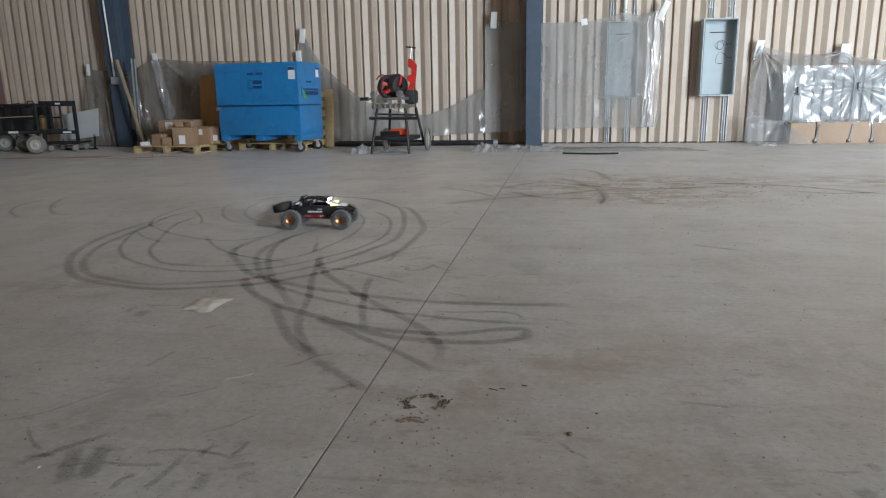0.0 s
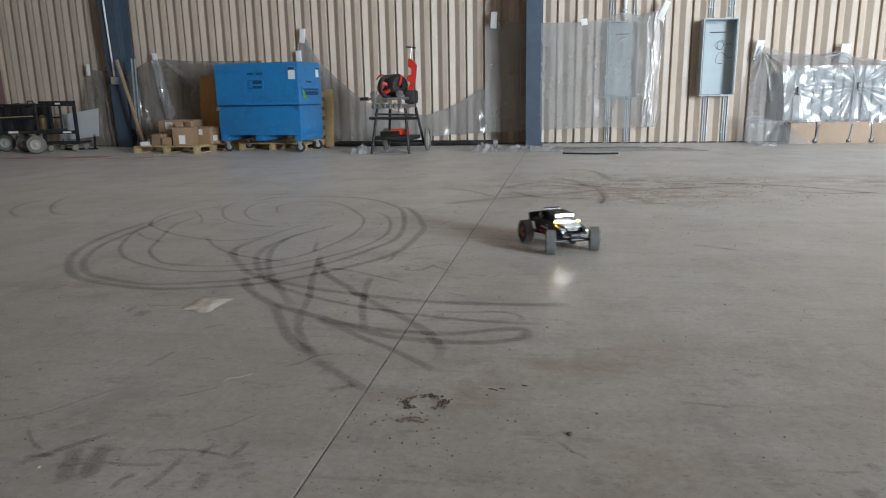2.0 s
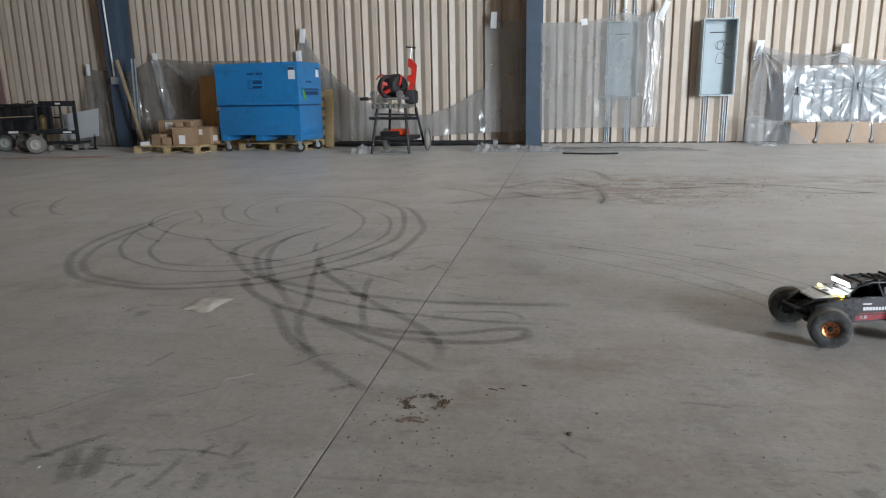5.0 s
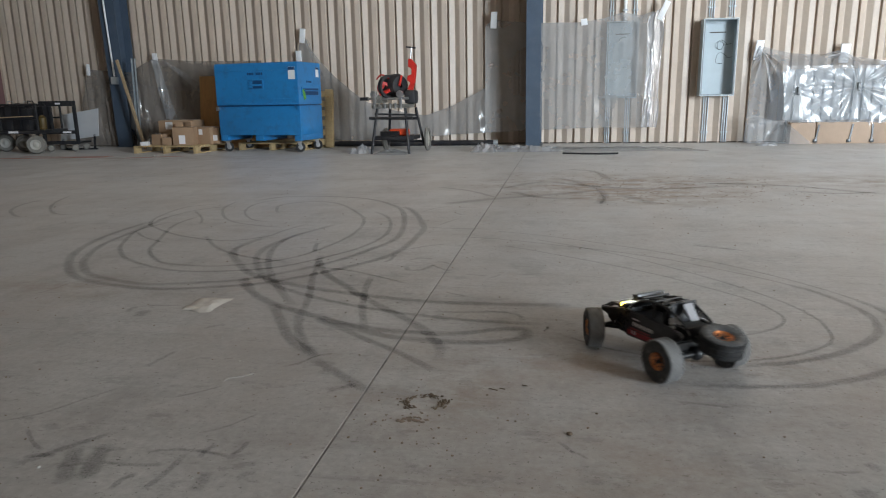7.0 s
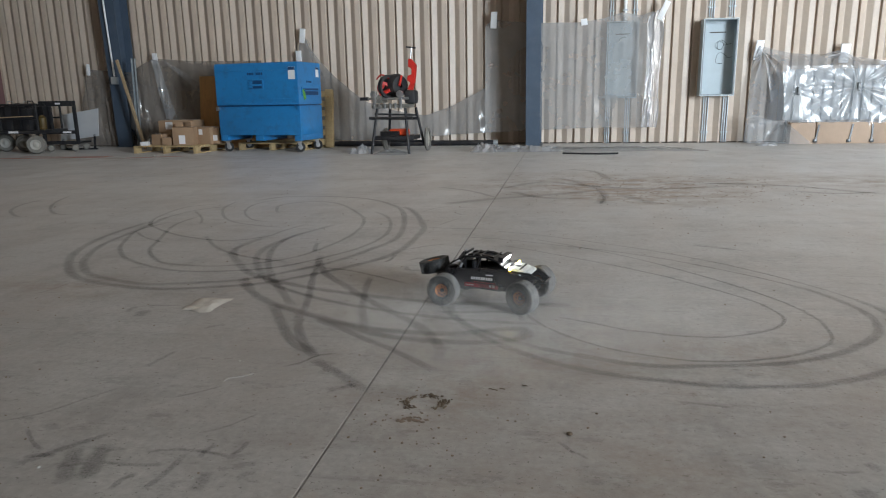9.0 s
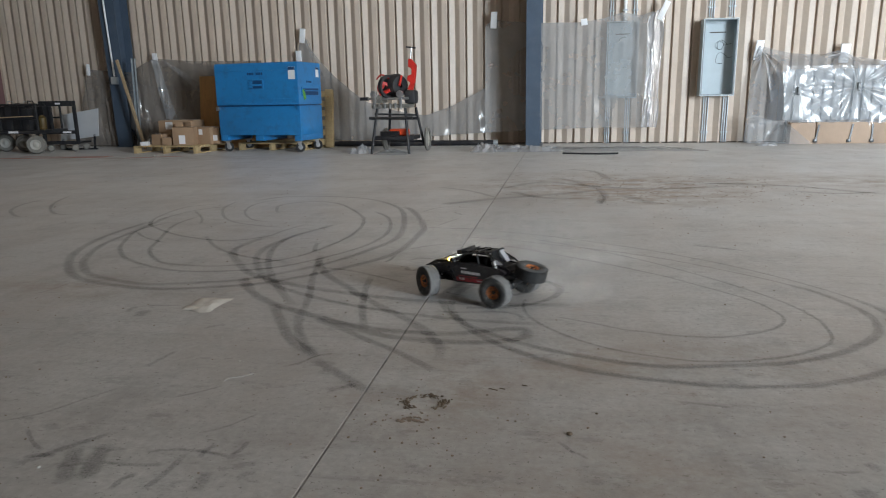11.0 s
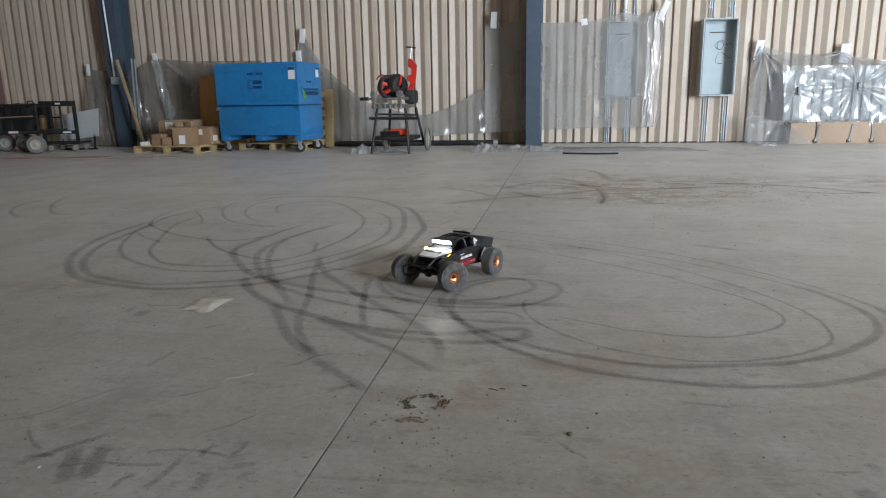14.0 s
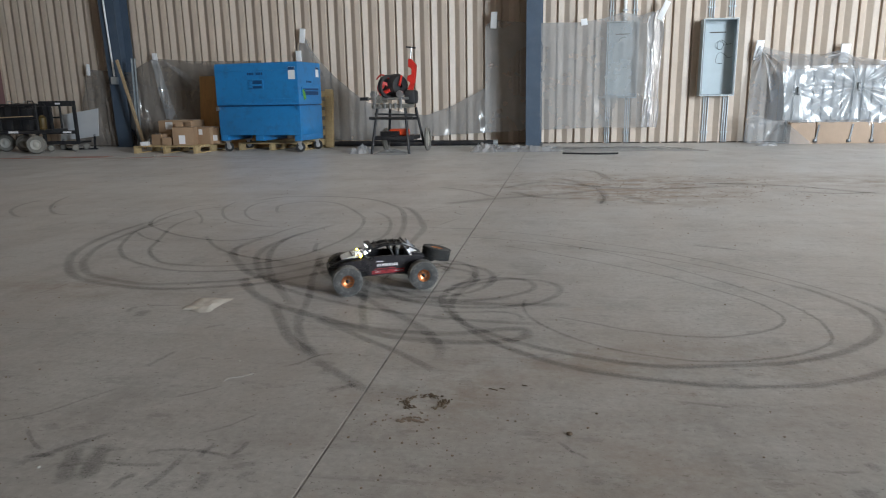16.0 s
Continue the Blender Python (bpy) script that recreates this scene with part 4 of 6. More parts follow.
for k in range(18):
    x, y, h = -0.9 + (k % 9) * 0.13 + rnd.uniform(-0.03, 0.03), (0.15 if k < 9 else 0.5) + rnd.uniform(-0.03, 0.03), rnd.uniform(0.28, 0.44)
    g = thing("gear_case", cart.matrix_basis @ pose(x, y, 0.391, 0, 0, rnd.uniform(-12, 12)), "dark metal gear stacked on the cart", "gear", "gear on the cart")
    part("body", B(-0.07, 0.07, -0.09, 0.09, 0, h, bevel=0.012), rnd.choice((BLACK_STEEL, BLACK_PLASTIC, BLACK_STEEL, BLACK_STEEL)), g)
    part("handle", tube(bmesh.new(), [(-0.05, 0, h), (-0.04, 0, h + 0.04), (0.04, 0, h + 0.04), (0.05, 0, h)], 0.008, 6), STEEL if k % 3 == 0 else BLACK_PLASTIC, g)
# canister shapes added in place of dim yellowish planks
for x, h in ((0.2, 0.24), (0.08, 0.2)):
    cn = thing("plank_stand_in", cart.matrix_basis @ pose(x, 0.4, 0.391), "dimmed yellow canister standing in for planks by the cart", "canister", "canisters on the cart")
    part("body", lathe(bmesh.new(), [(0.001, 0), (0.06, 0.0), (0.065, 0.01), (0.065, h - 0.05), (0.03, h - 0.01), (0.03, h), (0.001, h)], 18, Matrix.Identity(4)), YELLOW, cn)
rod = thing("wood_rod", cart.matrix_basis @ pose(-0.25, 0.01, 0.6), "thin wooden rod lying over the cart rails", "rod")
part("stick", cyl(bmesh.new(), (-0.45, 0, -0.01), (0.55, 0, 0.02), 0.009, 8), WOOD_STICK, rod)

hand = thing("frame_cart", pose(-8.58, 10.55, 0, 0, 0, 10), "black square-tube hand cart frame with chrome casters", "cart")
FW, FH = 0.62, 0.86
for a in ((-FW / 2, -FW / 2 + 0.05, 0.12, FH), (FW / 2 - 0.05, FW / 2, 0.12, FH)):
    part("upright", B(a[0], a[1], -0.025, 0.025, a[2], a[3], bevel=0.008), BLACK_STEEL, hand)
for z in (FH - 0.09, 0.12, 0.3):
    part("cross_tube", B(-FW / 2 + 0.05, FW / 2 - 0.05, -0.024, 0.024, z, z + (0.09 if z > 0.5 else 0.06), bevel=0.008), BLACK_STEEL, hand)
part("inner_post", B(-0.15, -0.11, -0.02, 0.02, 0.36, FH - 0.09), BLACK_STEEL, hand)
part("name_label", B(-0.02, 0.07, -0.027, -0.0245, FH - 0.06, FH - 0.03), PAPER, hand)
part("name_label", B(0.05, 0.2, -0.027, -0.0245, 0.315, 0.345), PAPER, hand)
part("base_tray", B(-FW / 2 + 0.01, FW / 2 - 0.01, 0.025, 0.42, 0.13, 0.16, bevel=0.006), BLACK_STEEL, hand)
for x in (-0.2, 0.22):
    for y in (0.0, 0.38):
        part("caster", lathe(bmesh.new(), [(0.001, -0.02), (0.045, -0.022), (0.06, 0), (0.045, 0.022), (0.001, 0.02)], 18, pose(x, y, 0.06, 90, 0, 30)), GREY_TYRE, hand)
gb = thing("grey_board", pose(-8.62, 10.95, 0.0, -9, 0, 4), "pale grey flat board leaning behind the cart", "board")
part("sheet", prism(bmesh.new(), [(-0.3, 0.16), (0.42, 0.24), (0.42, 0.73), (-0.3, 0.62)], 0, 0.016), GREY_BOARD, gb)
part("foot", B(-0.28, 0.38, -0.01, 0.04, 0.0, 0.03), BLACK_STEEL, gb)
part("stay", B(0.32, 0.36, 0.0, 0.015, 0.03, 0.27), BLACK_STEEL, gb)
part("stay", B(-0.28, -0.24, 0.0, 0.015, 0.03, 0.2), BLACK_STEEL, gb)

stud = thing("lumber_stick", pose(-7.78, 11.25, 0.0, 0, 0, 0), "tan wooden stick leaning on the steel column", "lumber")
part("stick", B(-0.023, 0.023, -0.018, 0.018, 0.0, 1.62, bevel=0.003, m=pose(0.4, -0.12, 0, -4, -16, 0)), WOOD_STICK, stud)
ms = thing("metal_stud", pose(-7.6, 11.32, 0.0, -3, 0, 0), "grey steel stud leaning upright against the wall", "metal stud")
part("web", B(-0.035, 0.035, 0.0, 0.004, 0, 1.58), LIP_GREY, ms)
for x in (-0.035, 0.031):
    part("flange", B(x, x + 0.004, -0.04, 0.0, 0, 1.58), GALV, ms)
wc = thing("column_conduit", pose(-8.09, 0.02, 0), "white conduit running down the blue column to a box", "conduit")
part("pipe", cyl(bmesh.new(), (0.03, 11.27, 4.5), (0.03, 11.435, 1.28), 0.016, 10), TAPE, wc)
part("junction_box", B(-0.02, 0.09, 11.39, 11.465, 1.14, 1.27, bevel=0.006), GALV, wc)

# ---- litter on the floor ----
def crumpled(name, x, y, w, d, h, mat, label, category, seed, n=14, group=""):
    bm = bmesh.new()
    g = [[None] * (n + 1) for _ in range(n + 1)]
    for i in range(n + 1):
        for j in range(n + 1):
            u, v = i / n - 0.5, j / n - 0.5
            e = max(0.0, 1 - (2 * max(abs(u), abs(v))) ** 3)
            z = 0.002 + h * e * (0.35 + 0.9 * abs(noise.noise(Vector((u * 5 + seed, v * 4, seed)))) + 0.4 * abs(noise.noise(Vector((u * 13, v * 11 + seed, 2)))))
            k = 1 + 0.25 * noise.noise(Vector((math.atan2(v, u) * 1.3, seed, 0.5)))
            g[i][j] = bm.verts.new((u * w * k, v * d * k, z))
    for i in range(n):
        for j in range(n):
            bm.faces.new((g[i][j], g[i + 1][j], g[i + 1][j + 1], g[i][j + 1]))
    return tagged(link(name, bm, mat, None, "", pose(x, y, 0)), label, category, group)


crumpled("paper_scrap", -1.405, 2.4, 0.13, 0.17, 0.012, paint("dusty_paper", (0.56, 0.53, 0.49), 0.8, vary=0.12, scale=20), "flattened dusty paper scrap on the concrete", "paper", 3)
crumpled("crumpled_film", -3.0, 9.95, 0.3, 0.3, 0.14, FILM_SHINY, "crumpled clear plastic film on the floor", "plastic", 5, group="film on the floor")
crumpled("crumpled_film", -2.5, 9.75, 0.5, 0.3, 0.07, FILM_CLEAR, "crumpled clear plastic film under the machine", "plastic", 6, group="film on the floor")
crumpled("crumpled_film", -1.16, 10.2, 0.38, 0.5, 0.16, FILM_SHINY, "crumpled clear plastic film on the floor", "plastic", 7, group="film on the floor")
crumpled("crumpled_film", -0.62, 10.25, 1.2, 0.45, 0.1, FILM_SHINY, "long heap of loose plastic film on the floor", "plastic", 8, 24, group="film on the floor")
crumpled("crumpled_film", 0.75, 10.35, 2.6, 0.6, 0.06, FILM_CLEAR, "flat run of loose plastic film on the floor", "plastic", 9, 24, group="film on the floor")
crumpled("crumpled_film", 3.05, 11.05, 0.3, 0.2, 0.06, FILM_SHINY, "crumpled foot of a plastic sheet on the floor", "plastic", 10, group="film on the floor")
# black tube laid in place of a dark shadow strip on the floor
hose = thing("shadow_strip", pose(0, 0, 0), "thin black tube standing in for a shadow strip on the floor", "hose")
part("strip_run", tube(bmesh.new(), spline([(0.0, 9.66, 0.012), (0.25, 9.6, 0.012), (0.5, 9.56, 0.012), (0.75, 9.62, 0.012)], 0.12), 0.012, 8), BLACK_PLASTIC, hose)

ring = thing("dirt_ring", pose(-0.352, 1.645, 0), "ring of dried earth stuck to the concrete", "dirt")
rnd = random.Random(12)
bm = bmesh.new()
for k in range(110):
    a = rnd.choice((rnd.uniform(-0.2, 3.3), rnd.uniform(-0.2, 3.3), rnd.uniform(-0.9, 0.4), rnd.uniform(3.0, 4.2)))
    r = 0.052 + rnd.gauss(0, 0.007)
    s = rnd.uniform(0.002, 0.0048)
    mm = Matrix.Translation((r * 1.0 * math.cos(a), r * 0.85 * math.sin(a), s * 0.25)) @ pose(0, 0, 0, rnd.uniform(-25, 25), 0, math.degrees(a)) @ Matrix.Diagonal((s * 0.7, s * 2.2, s * 0.5, 1))
    bmesh.ops.create_icosphere(bm, subdivisions=1, radius=1, matrix=mm)
tagged(part("clods", bm, EARTH, ring), kind="stuff")

grit = bmesh.new()
for k in range(1950):
    x, y = rnd.uniform(-5, 4.5), rnd.uniform(1.05, 11) ** 1.0
    if k < 900:
        x, y = rnd.gauss(0.7, 0.8) + 0.25 * math.sin(k % 7), rnd.gauss(6.2, 0.75)
    elif k > 1700:
        x, y = rnd.uniform(-2.2, 2.2), rnd.uniform(1.05, 4.5)
    elif k < 950:
        x, y = rnd.gauss(-0.33, 0.12), rnd.gauss(1.52, 0.12)
    s = rnd.uniform(0.0012, 0.004) * (1 if y < 4 else 1.3)
    bmesh.ops.create_icosphere(grit, subdivisions=1, radius=s, matrix=Matrix.Translation((x, y, s * 0.3)) @ Matrix.Diagonal((1, rnd.uniform(0.6, 1.4), 0.55, 1)))
for k in range(130):                              # flat trodden flakes of earth, in loose curved bands
    a = rnd.uniform(-1.1, 1.3)
    band = rnd.choice((0.0, 0.45, 0.9, 1.5))
    x, y = 0.1 + band + 0.55 * math.cos(a * 1.6) + rnd.gauss(0, 0.16), 6.1 + 0.75 * a + rnd.gauss(0, 0.12)
    if k > 105:
        x, y = rnd.uniform(1.5, 5.0), 6.5 + rnd.gauss(0, 0.35)
    s = rnd.uniform(0.004, 0.013)
    bmesh.ops.create_icosphere(grit, subdivisions=1, radius=s, matrix=Matrix.Translation((x, y, 0.001)) @ pose(0, 0, 0, 0, 0, rnd.uniform(-30, 30)) @ Matrix.Diagonal((rnd.uniform(0.8, 1.7), rnd.uniform(0.7, 1.9), 0.12, 1)))
for k in range(40):
    s = rnd.uniform(0.002, 0.005)
    bmesh.ops.create_icosphere(grit, subdivisions=1, radius=s, matrix=Matrix.Translation((-0.37 + rnd.gauss(0, 0.025), 1.545 + rnd.gauss(0, 0.008), 0.001)) @ Matrix.Diagonal((1.6, 1, 0.3, 1)))
tagged(link("grit", grit, TRODDEN), "brown earth crumbs scattered over the concrete", "grit", kind="stuff")

for k, (x, y, s) in enumerate(((-0.04, 2.29, 0.009), (-1.02, 1.72, 0.006), (-0.99, 1.86, 0.007), (-0.79, 1.98, 0.004), (-1.15, 2.05, 0.006), (-0.05, 2.26, 0.005), (0.62, 2.05, 0.004), (0.1, 1.64, 0.006),
                               (0.03, 1.52, 0.012), (-0.78, 1.21, 0.006), (-1.15, 1.2, 0.008), (-6.1, 9.4, 0.035), (0.9, 2.6, 0.006), (-0.75, 1.42, 0.003))):
    bm = bmesh.new()
    s *= 0.6
    bmesh.ops.create_icosphere(bm, subdivisions=2, radius=s)
    for v in bm.verts:
        v.co *= 1 + 0.35 * noise.noise(v.co / s * 0.9 + Vector((k, 0, 0)))
        v.co.z *= 0.6
    tagged(link("concrete_chip", bm, EARTH if k in (7, 8) else STONE, None, "", pose(x, y, s * 0.5)), "small loose concrete chip on the floor", "chip", "chips on the floor")
wire = thing("bent_wire", pose(0, 0, 0), "short pale bent strip of wire on the floor", "wire")
part("strand", tube(bmesh.new(), spline([(-0.96, 1.70, 0.003), (-0.955, 1.725, 0.003), (-0.925, 1.735, 0.004), (-0.9, 1.765, 0.003)], 0.01), 0.0014, 6), STONE, wire)
for a, b in (((-0.19, 1.755), (-0.165, 1.745)), ((-0.16, 1.76), (-0.145, 1.755)), ((-0.1, 1.79), (-0.085, 1.785))):
    st = thing("twig", pose(0, 0, 0), "dark splinter lying on the concrete", "splinter", "splinters on the floor")
    part("stem", cyl(bmesh.new(), (*a, 0.002), (*b, 0.002), 0.0014, 6), EARTH, st)
for pts in ([(-9.4, 8.9), (-8.6, 9.15), (-7.9, 9.2), (-6.9, 9.35)], [(-8.4, 9.45), (-7.6, 9.4), (-6.9, 9.5)], [(-6.4, 9.2), (-5.7, 9.5)]):
    bm = bmesh.new()
    for p in spline(pts, 0.06):
        box(bm, p.x - 0.035, p.x + 0.03, p.y - 0.035 + rnd.uniform(-0.015, 0.015), p.y + 0.035, 0.0005, 0.0012)
    tagged(link("chalk_line", bm, RED_CHALK), "faded red chalk line on the concrete", "chalk line", "chalk lines")


# ---- rubber marks on the slab ----
layer = 0


def ribbon(pts, width, fade=True, seed=0):
    """A flat smear along pts; its u runs across it, its v fades at the ends."""
    global layer
    layer += 1
    z = 0.0004 + 0.00004 * (layer % 40)
    bm = bmesh.new()
    uv = bm.loops.layers.uv.new("UVMap")
    rows = []
    n = len(pts)
    for i, p in enumerate(pts):
        d = (pts[min(n - 1, i + 1)] - pts[max(0, i - 1)]).normalized()
        s = Vector((-d.y, d.x, 0)) * width * 0.5 * (1 + 0.3 * noise.noise(Vector((i * 0.35, seed, 0))))
        q = Vector((p.x, p.y, z))
        v = min(1.0, 0.15 * min(i, n - 1 - i) + 0.1) if fade else 1.0
        rows.append((bm.verts.new(q + s), bm.verts.new(q), bm.verts.new(q - s), v))
    for a, b in zip(rows, rows[1:]):
        for k in (0, 1):
            f = bm.faces.new((a[k], a[k + 1], b[k + 1], b[k]))
            for loop, w in zip(f.loops, ((k / 2, a[3]), ((k + 1) / 2, a[3]), ((k + 1) / 2, b[3]), (k / 2, b[3]))):
                loop[uv].uv = w
    return bm


def smear(width, pts):
    """An old mark through a few places; short ones are cut finer so that they fade over the same share."""
    length = sum(math.dist(a, b) for a, b in zip(pts, pts[1:]))
    tagged(link("skid_mark", ribbon(spline(pts, min(0.04, length / 22)), width * 1.1, True, layer), RUBBER_MARK, smooth=False), "dark curved rubber skid mark on the concrete", "skid mark", "old skid marks")


def old_marks():
    smear(0.05, [(-2.79, 4.18), (-2.79, 3.85), (-2.74, 3.51), (-2.62, 3.19), (-2.46, 2.95), (-2.29, 2.77), (-2.13, 2.68), (-1.86, 2.61), (-1.67, 2.61), (-1.39, 2.70), (-1.25, 2.80), (-1.03, 3.06), (-0.86, 3.40), (-0.84, 3.95), (-0.87, 4.17), (-1.03, 4.66), (-1.17, 4.93)])
    smear(0.045, [(-2.77, 4.36), (-2.68, 3.79), (-2.62, 3.43), (-2.48, 3.10), (-2.34, 2.91), (-2.19, 2.78), (-1.87, 2.67), (-1.69, 2.70), (-1.43, 2.79), (-1.24, 3.00), (-1.11, 3.21), (-1.03, 3.43), (-0.95, 3.77), (-1.03, 4.32), (-1.22, 4.90), (-1.63, 5.34), (-2.25, 5.41), (-2.48, 5.14)])
    smear(0.03, [(-2.64, 4.15), (-2.68, 3.87), (-2.52, 3.47), (-2.39, 3.27), (-2.21, 3.09), (-1.88, 2.92), (-1.59, 2.93), (-1.35, 3.05), (-1.16, 3.34), (-1.07, 3.57), (-1.04, 3.86), (-1.09, 4.19), (-1.19, 4.48), (-1.33, 4.68)])
    smear(0.03, [(-2.56, 4.40), (-2.54, 4.05), (-2.35, 3.56), (-2.26, 3.34), (-2.12, 3.16), (-1.96, 3.04), (-1.64, 3.03), (-1.37, 3.24), (-1.26, 3.64), (-1.25, 3.98), (-1.30, 4.28), (-1.41, 4.56), (-1.72, 5.03), (-1.99, 5.13), (-2.16, 4.95), (-2.11, 4.73), (-2.02, 4.56)])
    smear(0.028, [(-2.69, 4.97), (-2.88, 4.79), (-2.86, 4.41), (-2.77, 4.14), (-2.63, 3.97), (-2.29, 3.72), (-1.94, 3.61), (-1.75, 3.75), (-1.72, 3.93), (-1.65, 4.17)])
    smear(0.022, [(-2.60, 4.84), (-2.74, 4.59), (-2.78, 4.16)])
    smear(0.028, [(-2.61, 5.10), (-2.56, 4.78), (-2.39, 4.44), (-2.20, 4.21), (-1.99, 4.10), (-1.77, 4.04)])
    smear(0.024, [(-2.28, 5.24), (-2.39, 4.99), (-2.32, 4.64), (-2.12, 4.32), (-1.93, 4.21)])
    smear(0.024, [(-2.67, 3.83), (-2.50, 3.66), (-2.28, 3.52)])
    smear(0.024, [(-2.73, 4.64), (-2.53, 4.38), (-2.43, 4.21), (-2.38, 4.09)])
    smear(0.03, [(-2.14, 3.73), (-1.94, 3.47), (-1.78, 3.32), (-1.57, 3.20), (-1.38, 3.15)])
    smear(0.05, [(-1.75, 3.73), (-1.78, 3.46), (-1.73, 3.28), (-1.59, 3.07), (-1.45, 2.90), (-1.29, 2.79), (-1.04, 2.68), (-0.81, 2.61), (-0.51, 2.55), (-0.20, 2.55), (0.04, 2.57)])
    smear(0.045, [(-1.46, 4.16), (-1.57, 3.83), (-1.62, 3.53), (-1.59, 3.29), (-1.49, 3.06), (-1.34, 2.83), (-1.19, 2.68)])
    smear(0.04, [(-1.60, 3.73), (-1.57, 3.44), (-1.47, 3.15), (-1.33, 2.87), (-1.18, 2.63), (-1.05, 2.44)])
    smear(0.05, [(-1.46, 2.84), (-1.30, 2.60), (-1.15, 2.46), (-0.99, 2.36), (-0.79, 2.25), (-0.64, 2.16), (-0.51, 2.12), (-0.29, 2.11), (-0.18, 2.14), (-0.12, 2.18), (-0.11, 2.22), (-0.12, 2.26), (-0.19, 2.26), (-0.36, 2.19), (-0.57, 2.19), (-0.74, 2.23), (-0.90, 2.31)])
    smear(0.035, [(-1.28, 2.73), (-1.08, 2.60), (-0.87, 2.49), (-0.62, 2.40), (-0.39, 2.35), (-0.18, 2.33), (-0.03, 2.33)])
    smear(0.045, [(-1.13, 2.44), (-1.02, 2.25), (-0.91, 2.07), (-0.81, 1.97), (-0.76, 1.92)])
    smear(0.04, [(-0.99, 2.36), (-0.93, 2.20), (-0.86, 2.06), (-0.77, 1.93)])
    smear(0.04, [(-0.76, 1.90), (-0.68, 1.83), (-0.61, 1.77), (-0.52, 1.69)])
    smear(0.014, [(-0.83, 1.83), (-0.79, 1.87), (-0.76, 1.93), (-0.70, 1.96)])
    smear(0.03, [(-0.64, 1.68), (-0.60, 1.71), (-0.57, 1.73)])
    smear(0.035, [(-0.86, 2.92), (-0.83, 2.73), (-0.78, 2.51), (-0.73, 2.34), (-0.68, 2.20)])
    smear(0.03, [(-1.31, 3.38), (-1.35, 3.51), (-1.37, 3.60)])
    smear(0.045, [(-1.25, 3.30), (-1.18, 3.11), (-1.07, 2.91), (-0.92, 2.73), (-0.80, 2.58), (-0.65, 2.42), (-0.51, 2.27), (-0.43, 2.15), (-0.38, 2.04), (-0.37, 1.94)])
    smear(0.035, [(-0.89, 2.28), (-0.75, 2.18), (-0.64, 2.09), (-0.54, 2.02), (-0.45, 1.94), (-0.35, 1.85)])
    smear(0.035, [(-1.21, 3.18), (-1.12, 2.85), (-1.03, 2.57), (-0.97, 2.34)])
    smear(0.022, [(-1.15, 3.04), (-0.99, 3.00), (-0.83, 2.91), (-0.66, 2.80)])
    smear(0.025, [(-0.48, 2.42), (-0.34, 2.43), (-0.23, 2.45), (-0.15, 2.42), (-0.13, 2.35)])
    smear(0.016, [(-0.78, 4.17), (-0.73, 4.32), (-0.68, 4.45)])
    smear(0.022, [(-0.75, 4.67), (-0.71, 4.63), (-0.68, 4.59)])
    smear(0.018, [(-0.84, 4.11), (-0.67, 4.09), (-0.45, 4.09)])
    smear(0.016, [(-0.83, 3.46), (-0.73, 3.57), (-0.63, 3.63)])
    smear(0.025, [(-0.87, 3.18), (-0.85, 3.23), (-0.85, 3.34)])
    smear(0.03, [(-0.74, 3.11), (-0.71, 3.04), (-0.65, 3.05), (-0.61, 3.15)])
    smear(0.02, [(-0.76, 3.23), (-0.70, 3.28), (-0.63, 3.27)])
    smear(0.02, [(-0.62, 3.15), (-0.56, 3.08), (-0.51, 3.04)])
    smear(0.018, [(-0.61, 3.21), (-0.57, 3.21), (-0.53, 3.17)])
    smear(0.014, [(-0.43, 2.99), (-0.39, 2.98), (-0.33, 2.97)])
    smear(0.014, [(-0.31, 2.94), (-0.29, 2.96), (-0.27, 3.00)])
    smear(0.014, [(-0.47, 2.69), (-0.43, 2.67), (-0.37, 2.64)])
    smear(0.014, [(-0.99, 4.68), (-0.92, 4.86), (-0.81, 4.98)])
    smear(0.03, [(-4.33, 5.33), (-4.20, 5.01), (-4.00, 4.69), (-3.76, 4.44), (-3.56, 4.38)])
    smear(0.035, [(-4.41, 5.12), (-4.38, 4.84), (-4.24, 4.56), (-4.03, 4.35), (-3.89, 4.26)])
    smear(0.05, [(-1.59, 2.23), (-1.60, 2.27), (-1.60, 2.31)])
    smear(0.03, [(-1.67, 2.28), (-1.68, 2.32), (-1.67, 2.35)])
    smear(0.012, [(-1.66, 2.35), (-1.60, 2.37), (-1.50, 2.38)])
    smear(0.012, [(-2.24, 2.46), (-2.22, 2.53), (-2.21, 2.64)])
    smear(0.03, [(0.70, 3.73), (0.82, 3.67), (0.89, 3.63)])
    smear(0.012, [(0.67, 3.76), (0.76, 3.74), (0.97, 3.58)])
    smear(0.03, [(0.32, 5.64), (0.33, 5.42), (0.28, 5.13)])
    smear(0.024, [(-1.22, 1.20), (-1.19, 1.23), (-1.16, 1.28), (-1.12, 1.33), (-1.09, 1.37)])
    smear(0.02, [(-1.22, 1.23), (-1.19, 1.25), (-1.15, 1.25)])
    smear(0.045, [(-1.05, 1.15), (-1.09, 1.22), (-1.13, 1.30)])
    smear(0.05, [(-1.01, 1.17), (-1.04, 1.24), (-1.07, 1.32)])
    smear(0.012, [(-1.32, 1.36), (-1.25, 1.30), (-1.20, 1.27)])
    smear(0.016, [(-1.02, 1.24), (-0.95, 1.24), (-0.87, 1.25)])
    smear(0.02, [(-0.86, 1.15), (-0.85, 1.22), (-0.85, 1.30)])
    smear(0.018, [(-0.93, 1.14), (-0.93, 1.18), (-0.91, 1.21)])
